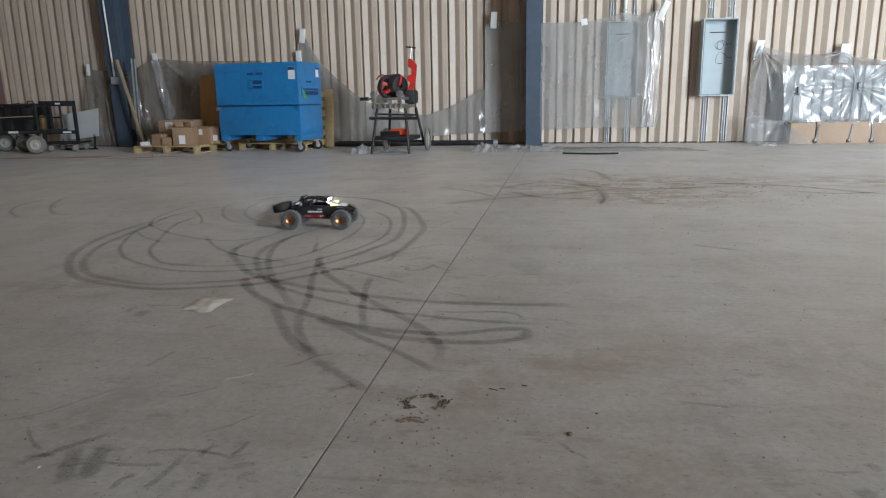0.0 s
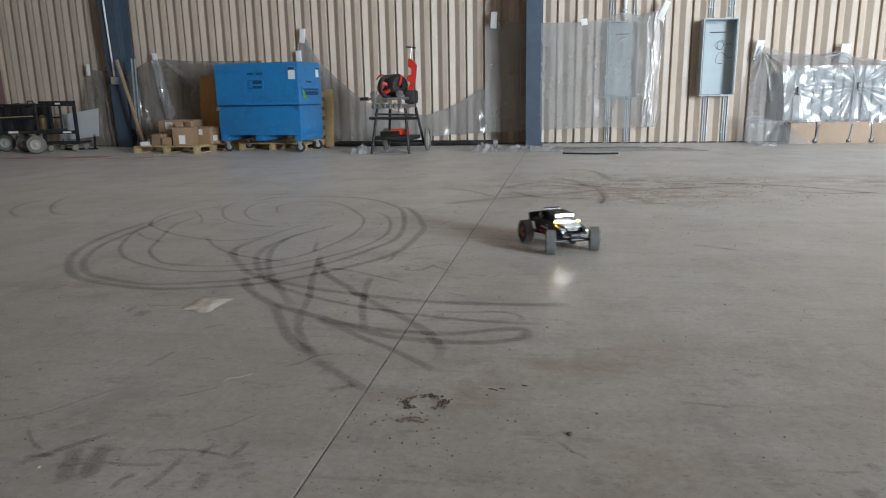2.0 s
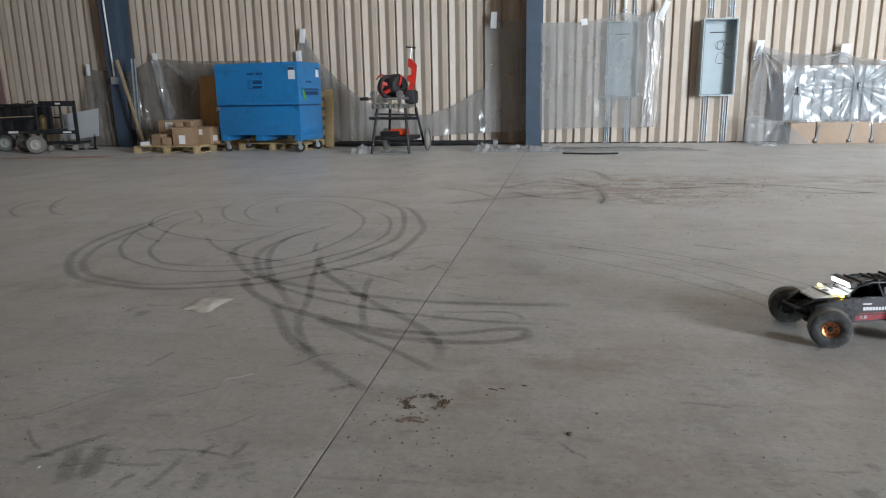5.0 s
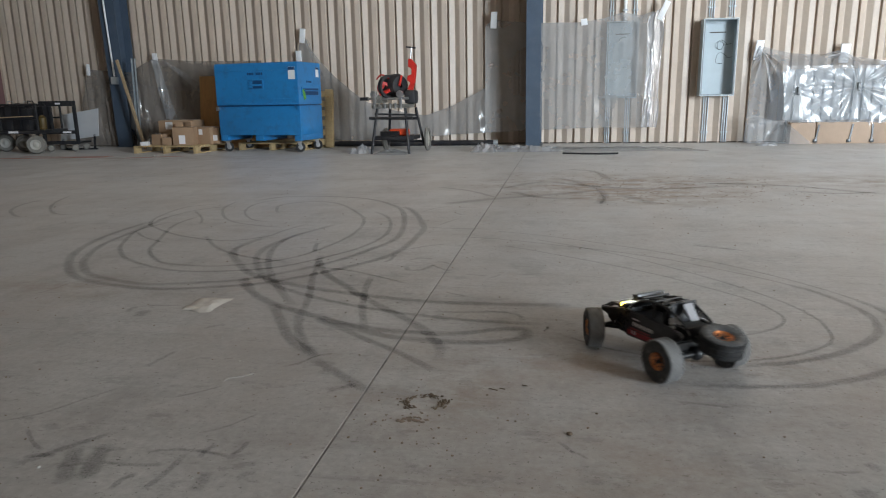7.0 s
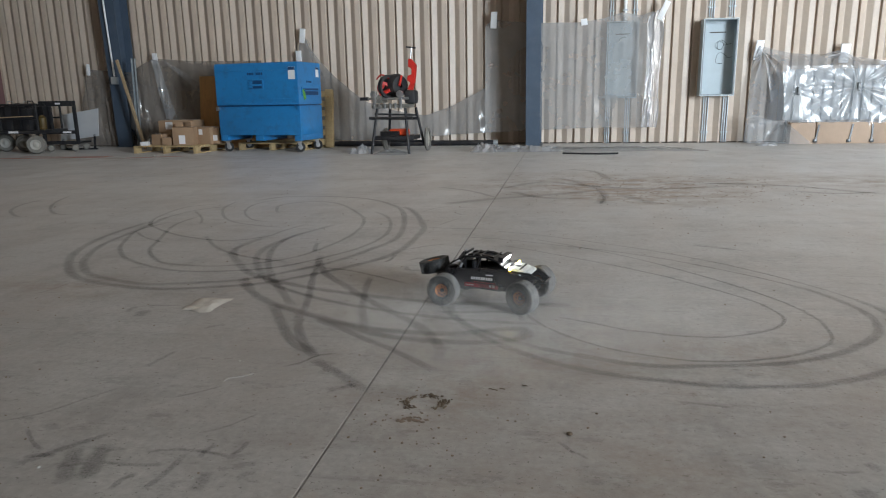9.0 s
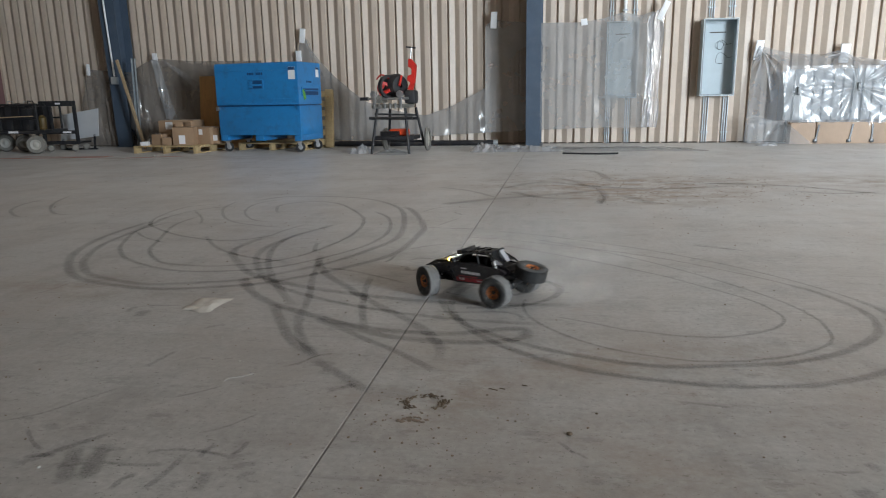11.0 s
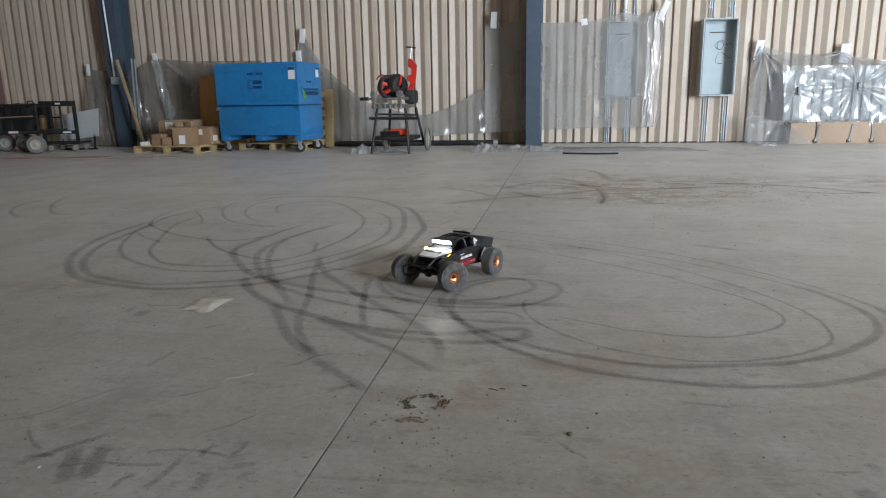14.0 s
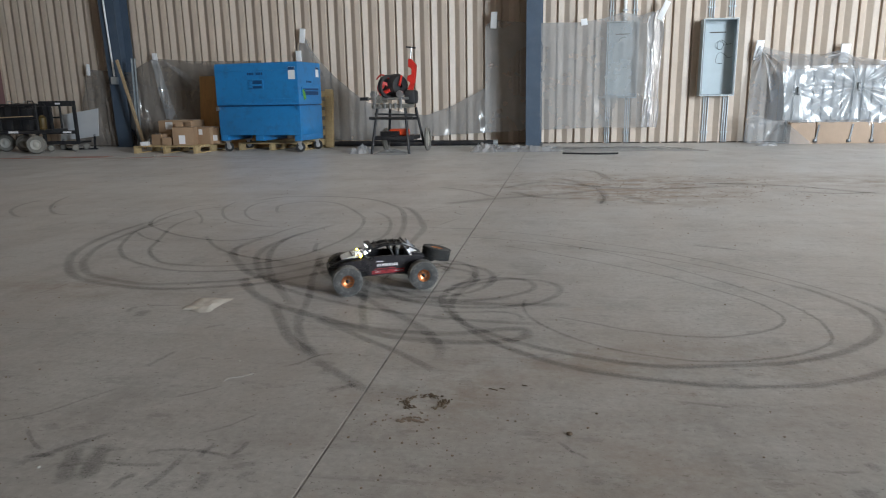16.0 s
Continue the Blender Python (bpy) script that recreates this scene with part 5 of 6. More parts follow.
    smear(0.014, [(-0.95, 1.30), (-0.86, 1.32), (-0.75, 1.31)])
    smear(0.016, [(-0.74, 1.31), (-0.73, 1.34), (-0.73, 1.38)])
    smear(0.016, [(-0.81, 1.29), (-0.81, 1.32), (-0.80, 1.35)])
    smear(0.01, [(-0.87, 1.40), (-0.82, 1.44), (-0.77, 1.52)])
    smear(0.012, [(-1.41, 1.39), (-1.34, 1.45), (-1.29, 1.54), (-1.24, 1.62)])
    smear(0.035, [(-0.75, 1.16), (-0.75, 1.20), (-0.76, 1.24)])
    smear(0.02, [(-0.68, 1.22), (-0.67, 1.24), (-0.65, 1.25)])
    smear(0.01, [(-1.05, 1.58), (-1.00, 1.62), (-0.95, 1.67)])
    smear(0.02, [(-1.26, 1.77), (-1.25, 1.84), (-1.24, 1.91)])
    smear(0.02, [(-1.26, 2.13), (-1.24, 2.16), (-1.20, 2.18)])
    smear(0.01, [(0.03, 1.44), (0.05, 1.43), (0.07, 1.41)])
    smear(0.045, [(0.60, 1.34), (0.62, 1.35), (0.64, 1.36)])
    smear(0.014, [(0.31, 1.74), (0.39, 1.73), (0.45, 1.72)])
    smear(0.012, [(0.00, 1.48), (0.02, 1.46), (0.04, 1.43)])
    smear(0.03, [(0.67, 1.48), (0.68, 1.46), (0.69, 1.45)])
    smear(0.012, [(0.55, 1.43), (0.60, 1.43), (0.65, 1.44)])


old_marks()



def earth_track(width, pts):
    tagged(link("dirt_track", ribbon(spline(pts, 0.04), width, True, layer), EARTH_SMEAR, smooth=False), "brown earth dragged over the concrete by tyres", "dirt", "earth tracks")


earth_track(0.1, [(-0.54, 5.95), (-0.18, 6.45), (0.28, 6.17), (0.75, 6.00), (1.48, 6.22)])
earth_track(0.12, [(-0.91, 5.05), (-0.51, 5.37), (-0.07, 5.62), (0.31, 5.88)])
earth_track(0.09, [(0.29, 6.25), (0.34, 5.64), (0.27, 5.12)])
earth_track(0.1, [(0.03, 7.62), (0.33, 7.39), (0.47, 6.51)])
earth_track(0.12, [(1.29, 6.41), (1.95, 6.24), (2.49, 5.75)])
earth_track(0.12, [(0.48, 5.64), (0.59, 5.37), (0.69, 5.15)])
earth_track(0.1, [(-0.46, 5.84), (-0.15, 5.45), (0.20, 5.41)])
earth_track(0.08, [(0.81, 6.52), (1.13, 6.36), (1.69, 6.46)])
earth_track(0.07, [(1.86, 5.95), (2.15, 5.79), (2.52, 5.91)])
earth_track(0.09, [(-0.05, 6.82), (0.13, 6.50), (0.27, 5.98)])
earth_track(0.06, [(-1.09, 6.04), (-0.80, 5.83), (-0.52, 5.43)])


# ---- the radio-controlled truck ----
WB, TRACK, RW = 0.322, 0.250, 0.0625
truck = thing("toy_truck", pose(-1.53, 4.11, 0), "black radio-controlled rock racer truck with copper wheels", "toy truck")


def tyre(m, parent, name="wheel", label="dusty knobbly tyre on a copper rim", outer=1):
    """Wheel about the y axis of m."""
    w = new(name)
    w.empty_display_size = 0.03
    w.parent, w.matrix_basis = parent, m
    w["label"] = label
    t = pose(0, 0, 0, 90, 0, 0)
    bm = lathe(bmesh.new(), [(0.026, -0.019), (0.034, -0.0245), (0.052, -0.0265), (0.0585, -0.0235), (0.060, -0.012), (0.0605, 0), (0.060, 0.012), (0.0585, 0.0235), (0.052, 0.0265), (0.034, 0.0245), (0.026, 0.019)], 36, t)
    part("tyre", bm, DUSTY_RUBBER, w)
    bm = lathe(bmesh.new(), [(0.0590, -0.022), (0.0606, -0.012), (0.0611, 0), (0.0606, 0.012), (0.0590, 0.022)], 36, t)
    for k in range(30):
        a = 2 * math.pi * k / 30
        for s, off in ((-1, 0.0), (1, 0.5), (0, 0.25)):
            aa = a + off * 2 * math.pi / 30
            mm = t @ Matrix.Rotation(aa, 4, "Z") @ Matrix.Translation((0.0605, 0, s * 0.0165)) @ pose(0, 0, 0, 18 * s, 0, 0)
            bmesh.ops.create_cube(bm, size=1, matrix=mm @ Matrix.Diagonal((0.0045, 0.0078, 0.0125, 1)))
    part("tread", bm, RUBBER if name == "spare_wheel" else TREAD_DUST, w, "black tread blocks" if name == "spare_wheel" else "tread blocks caked with pale dust")
    rim = part("rim", lathe(bmesh.new(), [(0.009, -0.013), (0.014, -0.014), (0.021, -0.0165), (0.0258, -0.0215), (0.0268, -0.019), (0.0268, 0.019), (0.0258, 0.0215), (0.021, 0.0165), (0.014, 0.014), (0.009, 0.013)], 28, t), COPPER, w)
    part("inner_cover", lathe(bmesh.new(), [(0.0005, outer * 0.018), (0.02, outer * 0.0185), (0.0262, outer * 0.0232), (0.0262, outer * 0.021)], 20, t), BLACK_PLASTIC, rim)
    for s in (-outer,):
        part("hub_nut", lathe(bmesh.new(), [(0.0005, s * 0.022), (0.004, s * 0.022), (0.005, s * 0.015), (0.01, s * 0.0125)], 10, t), BLACK_PLASTIC, rim)
        bm = bmesh.new()
        for k in range(8):
            a = 2 * math.pi * k / 8
            bmesh.ops.create_cube(bm, size=1, matrix=t @ Matrix.Rotation(a, 4, "Z") @ Matrix.Translation((0.017, 0, s * 0.0155)) @ Matrix.Diagonal((0.0055, 0.0042, 0.003, 1)))
        part("rim_window", bm, BLACK_PLASTIC, rim)
    return w


# bodywork
part("chassis_tub", prism(bmesh.new(), [(-0.15, 0.062), (0.12, 0.056), (0.175, 0.082), (0.175, 0.1), (0.06, 0.118), (-0.15, 0.1)], -0.062, 0.062, bevel=0.005), BLACK_PLASTIC, truck)
for s in (-1, 1):
    a, b = (0.062, 0.078) if s > 0 else (-0.078, -0.062)
    pnl = part("side_panel", prism(bmesh.new(), [(-0.118, 0.068), (0.058, 0.06), (0.085, 0.085), (0.19, 0.108), (0.187, 0.12), (0.075, 0.142), (-0.02, 0.146), (-0.105, 0.14), (-0.165, 0.136), (-0.178, 0.126)], a, b, bevel=0.003), BODY_BLACK, truck, "black printed body side")
    o = 0.0782 * s
    def decal(x0, x1, z0, z1, mat, nm, skew=0.0):
        bm = bmesh.new()
        prism(bm, [(x0, z0), (x1, z0 + skew), (x1, z1 + skew), (x0, z1)], o, o + 0.0006 * s)
        part(nm, bm, mat, pnl)
    decal(-0.09, 0.05, 0.072, 0.088, DECAL_RED, "red_stripe", -0.004)
    decal(-0.05, 0.04, 0.0905, 0.094, DECAL_RED, "red_stripe", -0.002)
    for k in range(9):
        decal(-0.062 + k * 0.0102, -0.0545 + k * 0.0102, 0.1015, 0.1125, DECAL_WHITE, "letter_bar")
    for k in range(2):
        decal(0.012 + k * 0.013, 0.0225 + k * 0.013, 0.0735, 0.0845, DECAL_WHITE, "number_bar")
    decal(-0.085, -0.05, 0.077, 0.081, DECAL_WHITE, "letter_bar")
    decal(0.0, 0.03, 0.121, 0.125, DECAL_WHITE, "letter_bar")
    # roll cage
    for nm, pts in (("cage_bar", [(0.07, 0.055 * s, 0.143), (0.035, 0.05 * s, 0.1730), (-0.012, 0.05 * s, 0.1865), (-0.09, 0.05 * s, 0.1849), (-0.118, 0.055 * s, 0.14)]),
                    ("cage_bar", [(-0.09, 0.05 * s, 0.1849), (-0.1490, 0.048 * s, 0.1584), (-0.1636, 0.05 * s, 0.148)]),
                    ("cage_bar", [(-0.03, 0.05 * s, 0.1854), (-0.045, 0.06 * s, 0.143)]),
                    ("roof_rail", [(0.015, 0.028 * s, 0.183), (-0.02, 0.028 * s, 0.1885), (-0.095, 0.028 * s, 0.1872)])):
        part(nm, tube(bmesh.new(), pts, 0.0042, 8), BLACK_PLASTIC, truck)
    part("seat", B(-0.075, -0.06, 0.012 * s - 0.016 + 0.012 * s, 0.012 * s + 0.016 + 0.012 * s, 0.12, 0.1672, bevel=0.005), BLACK_STEEL, truck)
    # suspension
    part("front_shock", cyl(bmesh.new(), (0.135, 0.055 * s, 0.075), (0.12, 0.045 * s, 0.145), 0.0085, 12), STEEL, truck, "metal shock with coil spring")
    part("rear_shock", cyl(bmesh.new(), (-0.15, 0.07 * s, 0.07), (-0.11, 0.052 * s, 0.16), 0.0085, 12), STEEL, truck, "metal shock with coil spring")
    for k in range(6):
        for (p, q) in (((0.135, 0.055 * s, 0.075), (0.12, 0.045 * s, 0.145)), ((-0.15, 0.07 * s, 0.07), (-0.11, 0.052 * s, 0.16))):
            c = Vector(p).lerp(Vector(q), 0.2 + 0.12 * k)
            part("spring_coil", lathe(bmesh.new(), [(0.0085, -0.0016), (0.0118, -0.0016), (0.0118, 0.0016), (0.0085, 0.0016)], 12, Matrix.Translation(c) @ (Vector(q) - Vector(p)).to_track_quat("Z", "Y").to_matrix().to_4x4()), BLACK_PLASTIC, truck)
    part("trailing_link", cyl(bmesh.new(), (-0.155, 0.08 * s, 0.06), (-0.02, 0.05 * s, 0.066), 0.006, 8), BLACK_PLASTIC, truck)
    part("front_link", cyl(bmesh.new(), (0.16, 0.085 * s, 0.062), (0.07, 0.03 * s, 0.068), 0.006, 8), BLACK_PLASTIC, truck)
    part("fender_arm", tube(bmesh.new(), [(0.075, 0.06 * s, 0.142), (0.17, 0.048 * s, 0.132), (0.215, 0.04 * s, 0.108)], 0.0045, 8), BLACK_PLASTIC, truck)
    lamp = part("cowl_lamp", B(0.07, 0.09, 0.062 * s - 0.011, 0.062 * s + 0.011, 0.143, 0.156, bevel=0.003), BLACK_PLASTIC, truck)
    part("amber_lens", B(0.0905, 0.0945, 0.062 * s - 0.0085, 0.062 * s + 0.0085, 0.1445, 0.155, bevel=0.0015), AMBER, lamp, "glowing amber lens")
    part("rear_window", prism(bmesh.new(), [(-0.112, 0.149), (-0.12, 0.172), (-0.152, 0.152)], 0.0515 * s - 0.001, 0.0515 * s + 0.001), DECAL_WHITE, truck, "white rear quarter panel")
    part("bed_side", prism(bmesh.new(), [(-0.12, 0.1), (-0.115, 0.15), (-0.17, 0.142), (-0.185, 0.132), (-0.18, 0.115), (-0.165, 0.11)], 0.05 * s - 0.003, 0.05 * s + 0.003, bevel=0.001), BODY_BLACK, truck)
bm = prism(bmesh.new(), [(0.068, 0.14), (0.068, 0.153), (0.1, 0.152), (0.138, 0.146), (0.174, 0.135), (0.168, 0.128), (0.11, 0.139)], -0.064, 0.064, bevel=0.004)
for v in bm.verts:
    v.co.y *= 1 - max(0, (v.co.x - 0.07)) * 2.6
hood = part("hood", bm, HOOD_GREY, truck, "silver-grey dusty hood")
part("hood_stripe", prism(bmesh.new(), [(0.085, 0.1518), (0.085, 0.1528), (0.118, 0.1503), (0.118, 0.1493)], -0.012, 0.012), BODY_BLACK, hood)
part("cowl", B(0.06, 0.084, -0.05, 0.05, 0.148, 0.1545, bevel=0.002), BLACK_PLASTIC, truck)
part("windscreen_panel", prism(bmesh.new(), [(0.066, 0.146), (0.034, 0.1730), (0.031, 0.1719), (0.062, 0.144)], -0.046, 0.046), BLACK_PLASTIC, truck)
part("roof_panel", prism(bmesh.new(), [(0.034, 0.1740), (-0.012, 0.1867), (-0.09, 0.1852), (-0.09, 0.1836), (-0.012, 0.1852), (0.034, 0.1724)], -0.046, 0.046), BODY_BLACK, truck)
for x, z in ((0.02, 0.1870), (-0.035, 0.1909), (-0.093, 0.1893), (-0.065, 0.1901)):
    part("roof_bar", cyl(bmesh.new(), (x, -0.05, z), (x, 0.05, z), 0.0035, 8), STEEL if x < -0.09 else BLACK_PLASTIC, truck)
part("rear_bulkhead", prism(bmesh.new(), [(-0.1, 0.1), (-0.095, 0.2), (-0.1, 0.2), (-0.106, 0.1)], -0.046, 0.046), BLACK_PLASTIC, truck)
part("fuel_cell", B(-0.165, -0.115, -0.04, 0.04, 0.105, 0.145, bevel=0.006), BLACK_PLASTIC, truck)
part("number_plate", prism(bmesh.new(), [(-0.115, 0.2), (-0.1490, 0.1568), (-0.1506, 0.1579), (-0.117, 0.1766)], -0.016, 0.016), PLATE_GREY, truck, "grey rear window panel")
bar = part("light_bar", B(-0.009, 0.006, -0.052, 0.052, -0.0095, 0.0095, bevel=0.003, m=pose(0.05, 0, 0.18, 0, 12, 0)), BLACK_PLASTIC, truck)
part("shroud", B(-0.009, 0.013, -0.053, 0.053, 0.0085, 0.0105, m=pose(0.05, 0, 0.18, 0, 12, 0)), BLACK_PLASTIC, bar)
for s in (-1, 1):
    part("end_cap", B(-0.009, 0.013, 0.0515 * s - 0.001, 0.0515 * s + 0.001, -0.009, 0.0085, m=pose(0.05, 0, 0.18, 0, 12, 0)), BLACK_PLASTIC, bar)
part("led_lens", B(0.0065, 0.0095, -0.05, 0.05, -0.0078, 0.0078, bevel=0.001, m=pose(0.05, 0, 0.18, 0, 12, 0)), LED, bar, "glowing white lens")
part("front_axle", cyl(bmesh.new(), (WB / 2, -TRACK / 2 + 0.02, RW), (WB / 2, TRACK / 2 - 0.02, RW), 0.009, 12), BLACK_PLASTIC, truck)
part("rear_axle", cyl(bmesh.new(), (-WB / 2, -TRACK / 2 + 0.02, RW), (-WB / 2, TRACK / 2 - 0.02, RW), 0.010, 12), BLACK_PLASTIC, truck)
for x in (WB / 2, -WB / 2):
    bm = bmesh.new()
    bmesh.ops.create_uvsphere(bm, u_segments=16, v_segments=10, radius=0.021, matrix=Matrix.Translation((x, 0.0, RW)))
    part("differential", bm, BLACK_PLASTIC, truck)
part("skid_plate", B(0.11, 0.2, -0.03, 0.03, 0.058, 0.066, bevel=0.003, m=pose(0, 0, 0, 0, -6, 0) @ Matrix.Translation((0, 0, -0.012))), BLACK_PLASTIC, truck)
part("front_tower", prism(bmesh.new(), [(0.11, 0.08), (0.122, 0.15), (0.13, 0.15), (0.14, 0.08)], -0.05, 0.05, bevel=0.002), BLACK_PLASTIC, truck)
part("bumper", tube(bmesh.new(), [(0.19, -0.045, 0.098), (0.226, -0.042, 0.103), (0.226, 0.042, 0.103), (0.19, 0.045, 0.098)], 0.0048, 8), BLACK_PLASTIC, truck)
part("bumper_stay", tube(bmesh.new(), [(0.17, -0.02, 0.085), (0.224, -0.02, 0.1)], 0.004, 6), BLACK_PLASTIC, truck)
part("bumper_stay", tube(bmesh.new(), [(0.17, 0.02, 0.085), (0.224, 0.02, 0.1)], 0.004, 6), BLACK_PLASTIC, truck)
part("spare_carrier", prism(bmesh.new(), [(-0.15, 0.105), (-0.225, 0.09), (-0.25, 0.098), (-0.2, 0.112), (-0.15, 0.122)], -0.018, 0.018), BLACK_PLASTIC, truck)
tyre(pose(-0.251, 0, 0.126, 0, -13, 0) @ pose(0, 0, 0, 90, 0, 0), truck, "spare_wheel", "spare tyre lying flat on the tail")
WHEELS = {}
for nm, x, y in (("front_right", WB / 2, -TRACK / 2), ("front_left", WB / 2, TRACK / 2), ("rear_right", -WB / 2, -TRACK / 2), ("rear_left", -WB / 2, TRACK / 2)):
    WHEELS[nm] = (tyre(pose(x, y, RW), truck, outer=1 if y > 0 else -1), x, y)

# ---- dust thrown up by the tyres ----
def puff(width, high, depth, seed):
    bm = bmesh.new()
    uv = bm.loops.layers.uv.new("UVMap")
    nx, nz = 20, 10
    g = [[bm.verts.new((width * (i / nx - 0.5), depth * (4 * (i / nx - 0.5) ** 2) + 0.03 * noise.noise(Vector((i * 0.3, j * 0.4, seed))), high * j / nz)) for j in range(nz + 1)] for i in range(nx + 1)]
    for i in range(nx):
        for j in range(nz):
            f = bm.faces.new((g[i][j], g[i + 1][j], g[i + 1][j + 1], g[i][j + 1]))
            for loop, (a, b) in zip(f.loops, ((i, j), (i + 1, j), (i + 1, j + 1), (i, j + 1))):
                loop[uv].uv = (a / nx, 0.12 + 0.88 * b / nz)
    return bm


CLOUDS = []
for w, h, lag, off, side in ((0.34, 0.13, 0.05, 0.03, -1), (0.5, 0.17, 0.3, 0.1, 1), (0.85, 0.2, 0.75, 0.16, 0), (1.5, 0.34, 1.3, 0.2, 0)):
    cloud = thing("dust_cloud", pose(0, 0, -0.5), "thin pale dust cloud thrown up by the spinning tyres", "dust", "dust clouds")
    part("puff", puff(w, h, 0.06, w * 7), DUST, cloud)
    CLOUDS.append((cloud, lag, off, side))

# ---- ribbed panels of the far wall, last and cheap ----
PANEL = panel_mesh()
for k in range(-14, 81):
    ob = new("panel", PANEL)
    ob.parent, ob.matrix_basis = wall_north, pose(RIB0 + k * RIB, WALL_Y, 0)


# ---- motion ----
TRUCK = [
    (0.0, -1.532, 4.113, 4.8), (0.2, -1.398, 4.090, 0.4), (0.4, -1.262, 4.065, -2.6), (0.6, -1.125, 4.045, -6.1), (0.8, -0.983, 4.020, -10.5),
    (1.0, -0.835, 3.983, -15.3), (1.2, -0.676, 3.935, -22.2), (1.4, -0.507, 3.878, -31.3), (1.6, -0.338, 3.817, -42.7), (1.8, -0.170, 3.743, -54.7),
    (2.0, -0.011, 3.651, -63.7), (2.2, 0.138, 3.555, -71.2), (2.4, 0.277, 3.462, -81.1), (2.6, 0.407, 3.363, -91.4), (2.8, 0.526, 3.261, -100.3),
    (3.0, 0.627, 3.164, -107.4), (3.2, 0.709, 3.071, -112.8), (3.4, 0.782, 2.982, -118.2), (3.6, 0.845, 2.898, -124.2), (3.8, 0.898, 2.816, -130.8),
    (4.0, 0.941, 2.735, -137.7), (4.2, 0.972, 2.655, -144.4), (4.8, 0.992, 2.440, -162.0), (5.4, 0.905, 2.265, -180.0), (5.9, 0.755, 2.145, -193.5),
    (6.3, 0.614, 2.082, -205.4), (6.5, 0.527, 2.067, -214.2), (6.7, 0.439, 2.061, -222.7), (6.9, 0.350, 2.070, -231.2), (7.1, 0.260, 2.088, -242.2),
    (7.3, 0.170, 2.109, -255.8), (7.5, 0.080, 2.149, -267.9), (7.7, -0.003, 2.209, -279.3), (7.9, -0.074, 2.267, -292.4),
    (8.1, -0.134, 2.331, -306.6), (8.3, -0.183, 2.400, -320.7), (8.5, -0.221, 2.461, -335.2), (8.7, -0.247, 2.521, -351.1),
    (8.9, -0.263, 2.581, -367.0), (9.1, -0.269, 2.627, -380.3), (9.2, -0.272, 2.649, -388.9), (9.6, -0.250, 2.720, -418.0),
    (10.0, -0.200, 2.755, -455.0), (10.4, -0.200, 2.730, -494.0), (10.8, -0.280, 2.690, -545.0), (11.3, -0.420, 2.695, -591.1),
    (11.6, -0.490, 2.722, -618.3), (11.9, -0.548, 2.769, -644.1), (12.2, -0.585, 2.837, -672.6), (12.5, -0.597, 2.899, -702.3),
    (12.8, -0.589, 2.941, -730.1), (13.1, -0.563, 2.968, -759.3), (13.4, -0.527, 2.972, -787.4), (13.7, -0.501, 2.948, -811.6),
    (14.0, -0.491, 2.920, -835.4), (14.1, -0.491, 2.893, -838.8), (14.2, -0.506, 2.854, -872.0), (14.3, -0.543, 2.812, -906.8),
    (14.4, -0.605, 2.798, -940.3), (14.5, -0.678, 2.818, -978.2), (14.6, -0.736, 2.870, -1005.7), (14.7, -0.758, 2.942, -1042.7),
    (14.8, -0.741, 3.008, -1073.8), (14.9, -0.686, 3.051, -1115.3), (15.0, -0.611, 3.050, -1148.0), (15.1, -0.581, 3.015, -1180.9),
    (15.2, -0.579, 2.949, -1207.3), (15.5, -0.634, 2.869, -1237.6), (15.8, -0.715, 2.812, -1236.1), (16.0, -0.776, 2.783, -1235.6),
   ]
STEER = [(0, -2), (0.5, -6), (1.0, -26), (2.0, -24), (3.0, -24), (3.5, -27), (4.2, -30), (6.3, -16), (7.0, -26), (8.0, -28), (9.0, -20), (11.3, -24), (12.5, -15), (13.4, -22), (14.0, -28), (14.8, -26), (15.2, -12), (15.5, 0), (16.0, 0)]


def glide(table, t):
    """Straight reading between the rows of a table that begins with the time."""
    for a, b in zip(table, table[1:]):
        if t <= b[0]:
            k = max(0.0, (t - a[0]) / (b[0] - a[0]))
            return [p + (q - p) * k for p, q in zip(a[1:], b[1:])]
    return list(table[-1][1:])


def truck_at(t):
    """Place and heading of the truck on a smooth curve through its table."""
    t = min(16.0, max(0.0, t))
    i = max(k for k in range(len(TRUCK) - 1) if TRUCK[k][0] <= t)
    a, b = TRUCK[i], TRUCK[i + 1]
    before, after = TRUCK[max(0, i - 1)], TRUCK[min(len(TRUCK) - 1, i + 2)]
    span = b[0] - a[0]
    u = (t - a[0]) / span
    out = []
    for k in (1, 2, 3):
        p = (b[k] - before[k]) / (b[0] - before[0]) * span
        q = (after[k] - a[k]) / (after[0] - a[0]) * span
        out.append((2 * u ** 3 - 3 * u * u + 1) * a[k] + (u ** 3 - 2 * u * u + u) * p + (3 * u * u - 2 * u ** 3) * b[k] + (u ** 3 - u * u) * q)
    return out


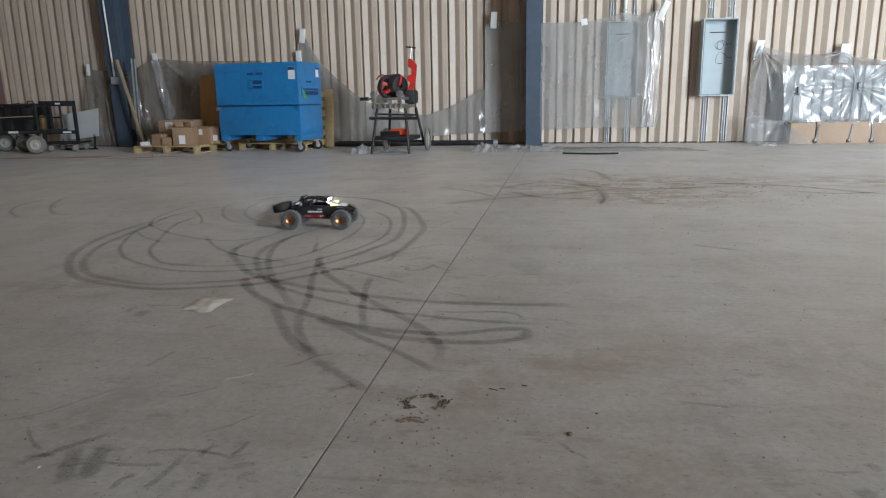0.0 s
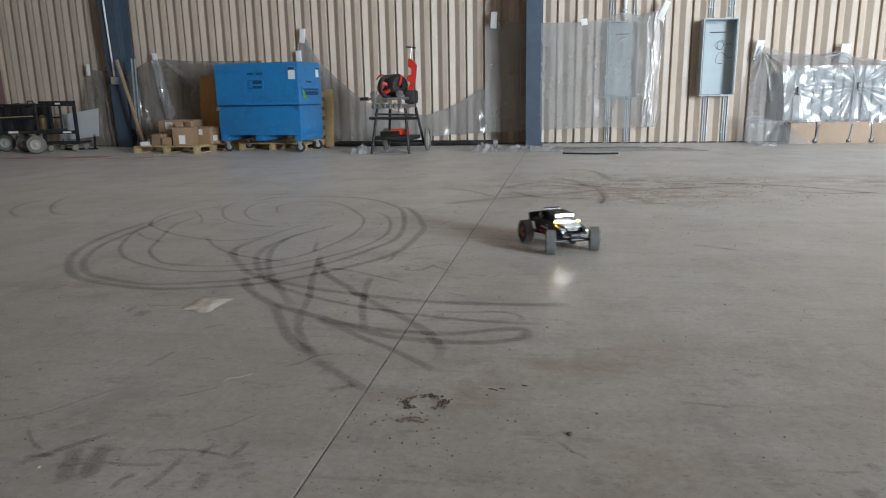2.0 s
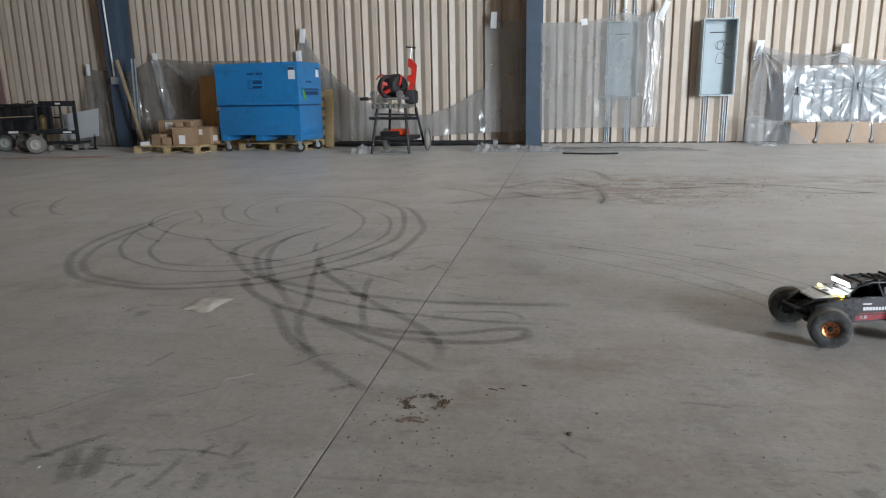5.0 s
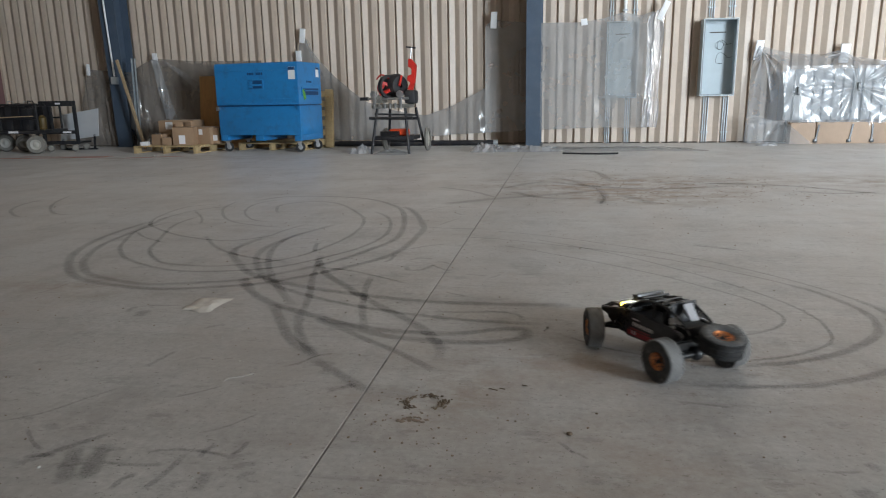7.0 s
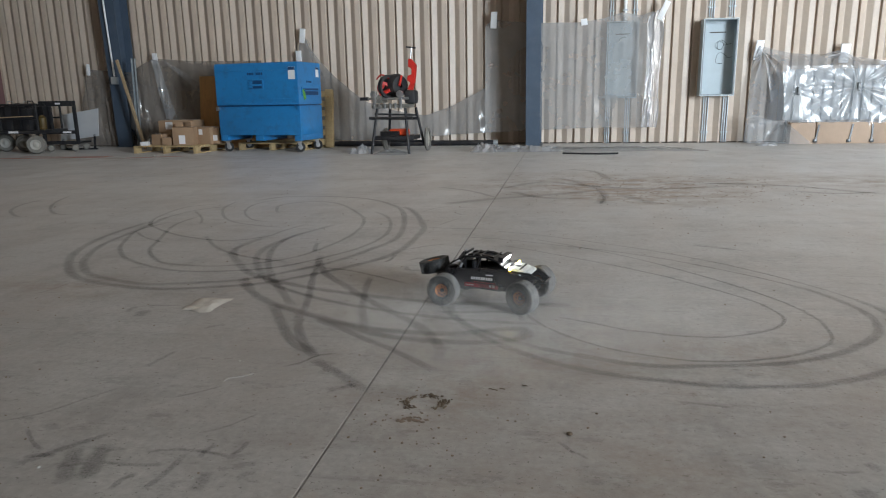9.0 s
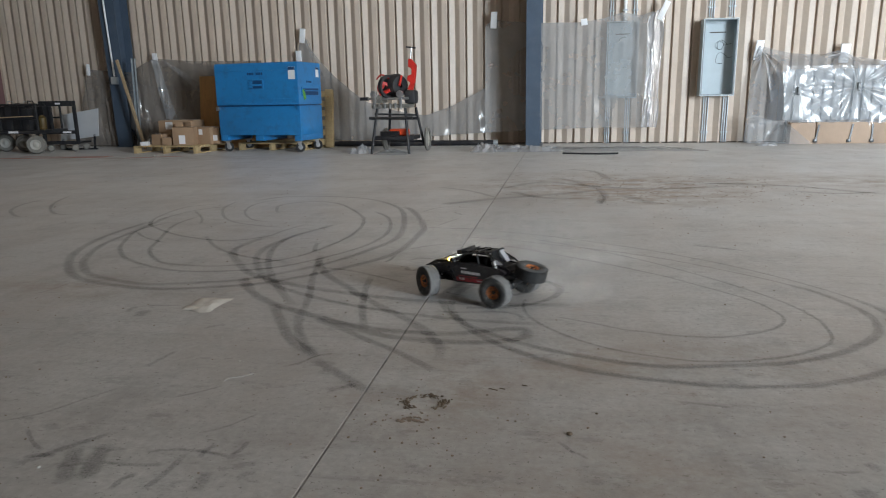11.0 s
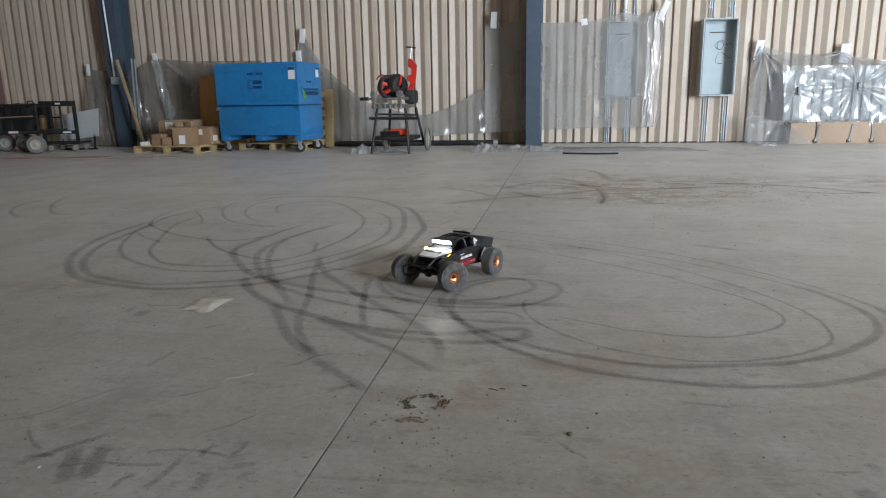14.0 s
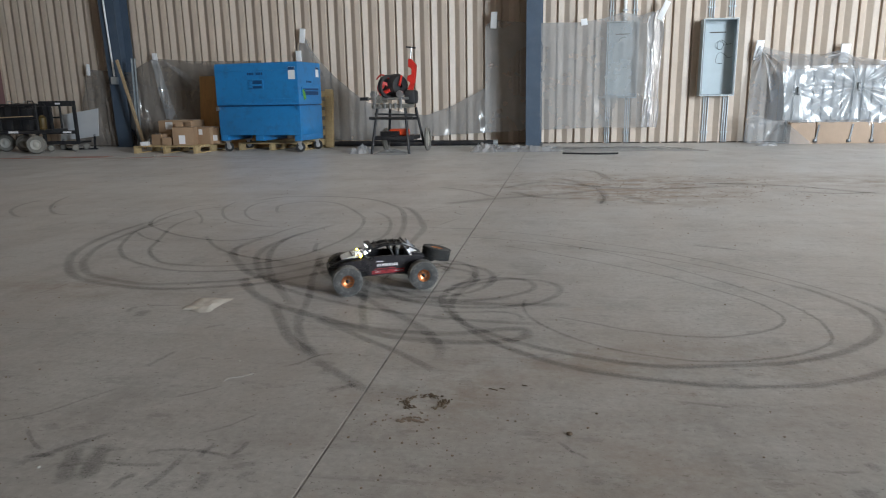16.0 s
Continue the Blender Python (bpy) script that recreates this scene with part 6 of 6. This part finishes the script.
def new_marks():
    """Rubber laid by the wheels as they slide: each stretch comes up on the slab as the wheel passes."""
    for end, side, until in ((-1, -1, 15.4), (-1, 1, 15.4), (1, -1, 8.4), (1, 1, 8.4)):
        t = 1.6
        while t < until:
            span = 0.4
            pts = []
            for k in range(11):
                x, y, h = truck_at(t + span * k / 10)
                c, s = math.cos(radians(h)), math.sin(radians(h))
                pts.append(Vector((x + end * c * WB / 2 - s * side * TRACK / 2, y + end * s * WB / 2 + c * side * TRACK / 2, 0)))
            if sum((q - p).length for p, q in zip(pts, pts[1:])) > 0.03:
                wide = 0.014 if t < 3.9 or end > 0 else 0.03
                mark = tagged(link("skid_mark", ribbon(pts, wide * 1.3, False, t), RUBBER_MARK, smooth=False), "fresh dark rubber skid mark laid by the toy truck", "skid mark", "fresh skid marks")
                walk(mark, [(0.0, pose(0, 0, -0.004)), (t + 0.05, pose(0, 0, -0.004)), (t + span * 0.7, pose(0, 0, 0)), (16.0, pose(0, 0, 0))])
            t += span


def motions():
    walk(truck, [(t, pose(x, y, 0, 0, 0, h)) for t, x, y, h in TRUCK])
    for nm, (ob, x, y) in WHEELS.items():
        rows, spin = [], 0.0
        for k in range(161):
            t = k / 10
            steer = glide(STEER, t)[0] if nm.startswith("front") else 0.0
            rows.append((t, pose(x, y, RW, 0, 0, steer) @ pose(0, 0, 0, 0, spin, 0)))
            if t < 15.3:
                spin += 74 if nm.startswith("rear") else 52
            elif t < 15.9:
                spin += 24
        walk(ob, rows)
    for cloud, lag, off, side in CLOUDS:
        rows = []
        for k in range(81):
            t = k / 5
            x, y, h = truck_at(max(0.0, t - lag))
            c, s = math.cos(radians(h)), math.sin(radians(h))
            z = glide([(0, -0.02), (1.2, -0.06), (2.2, -0.4), (7.1, -0.4), (7.8, -0.01), (9.4, 0.0), (11.3, -0.02), (13.3, -0.03), (13.9, -0.12), (14.3, -0.06), (14.6, 0.0), (15.1, -0.03), (15.7, -0.3), (16.0, -0.4)], t)[0]
            rows.append((t, pose(x - c * (WB / 2 + off) - s * side * TRACK / 2, y - s * (WB / 2 + off) + c * side * TRACK / 2, z, 0, 0, 8)))
        walk(cloud, rows)
    new_marks()


motions()
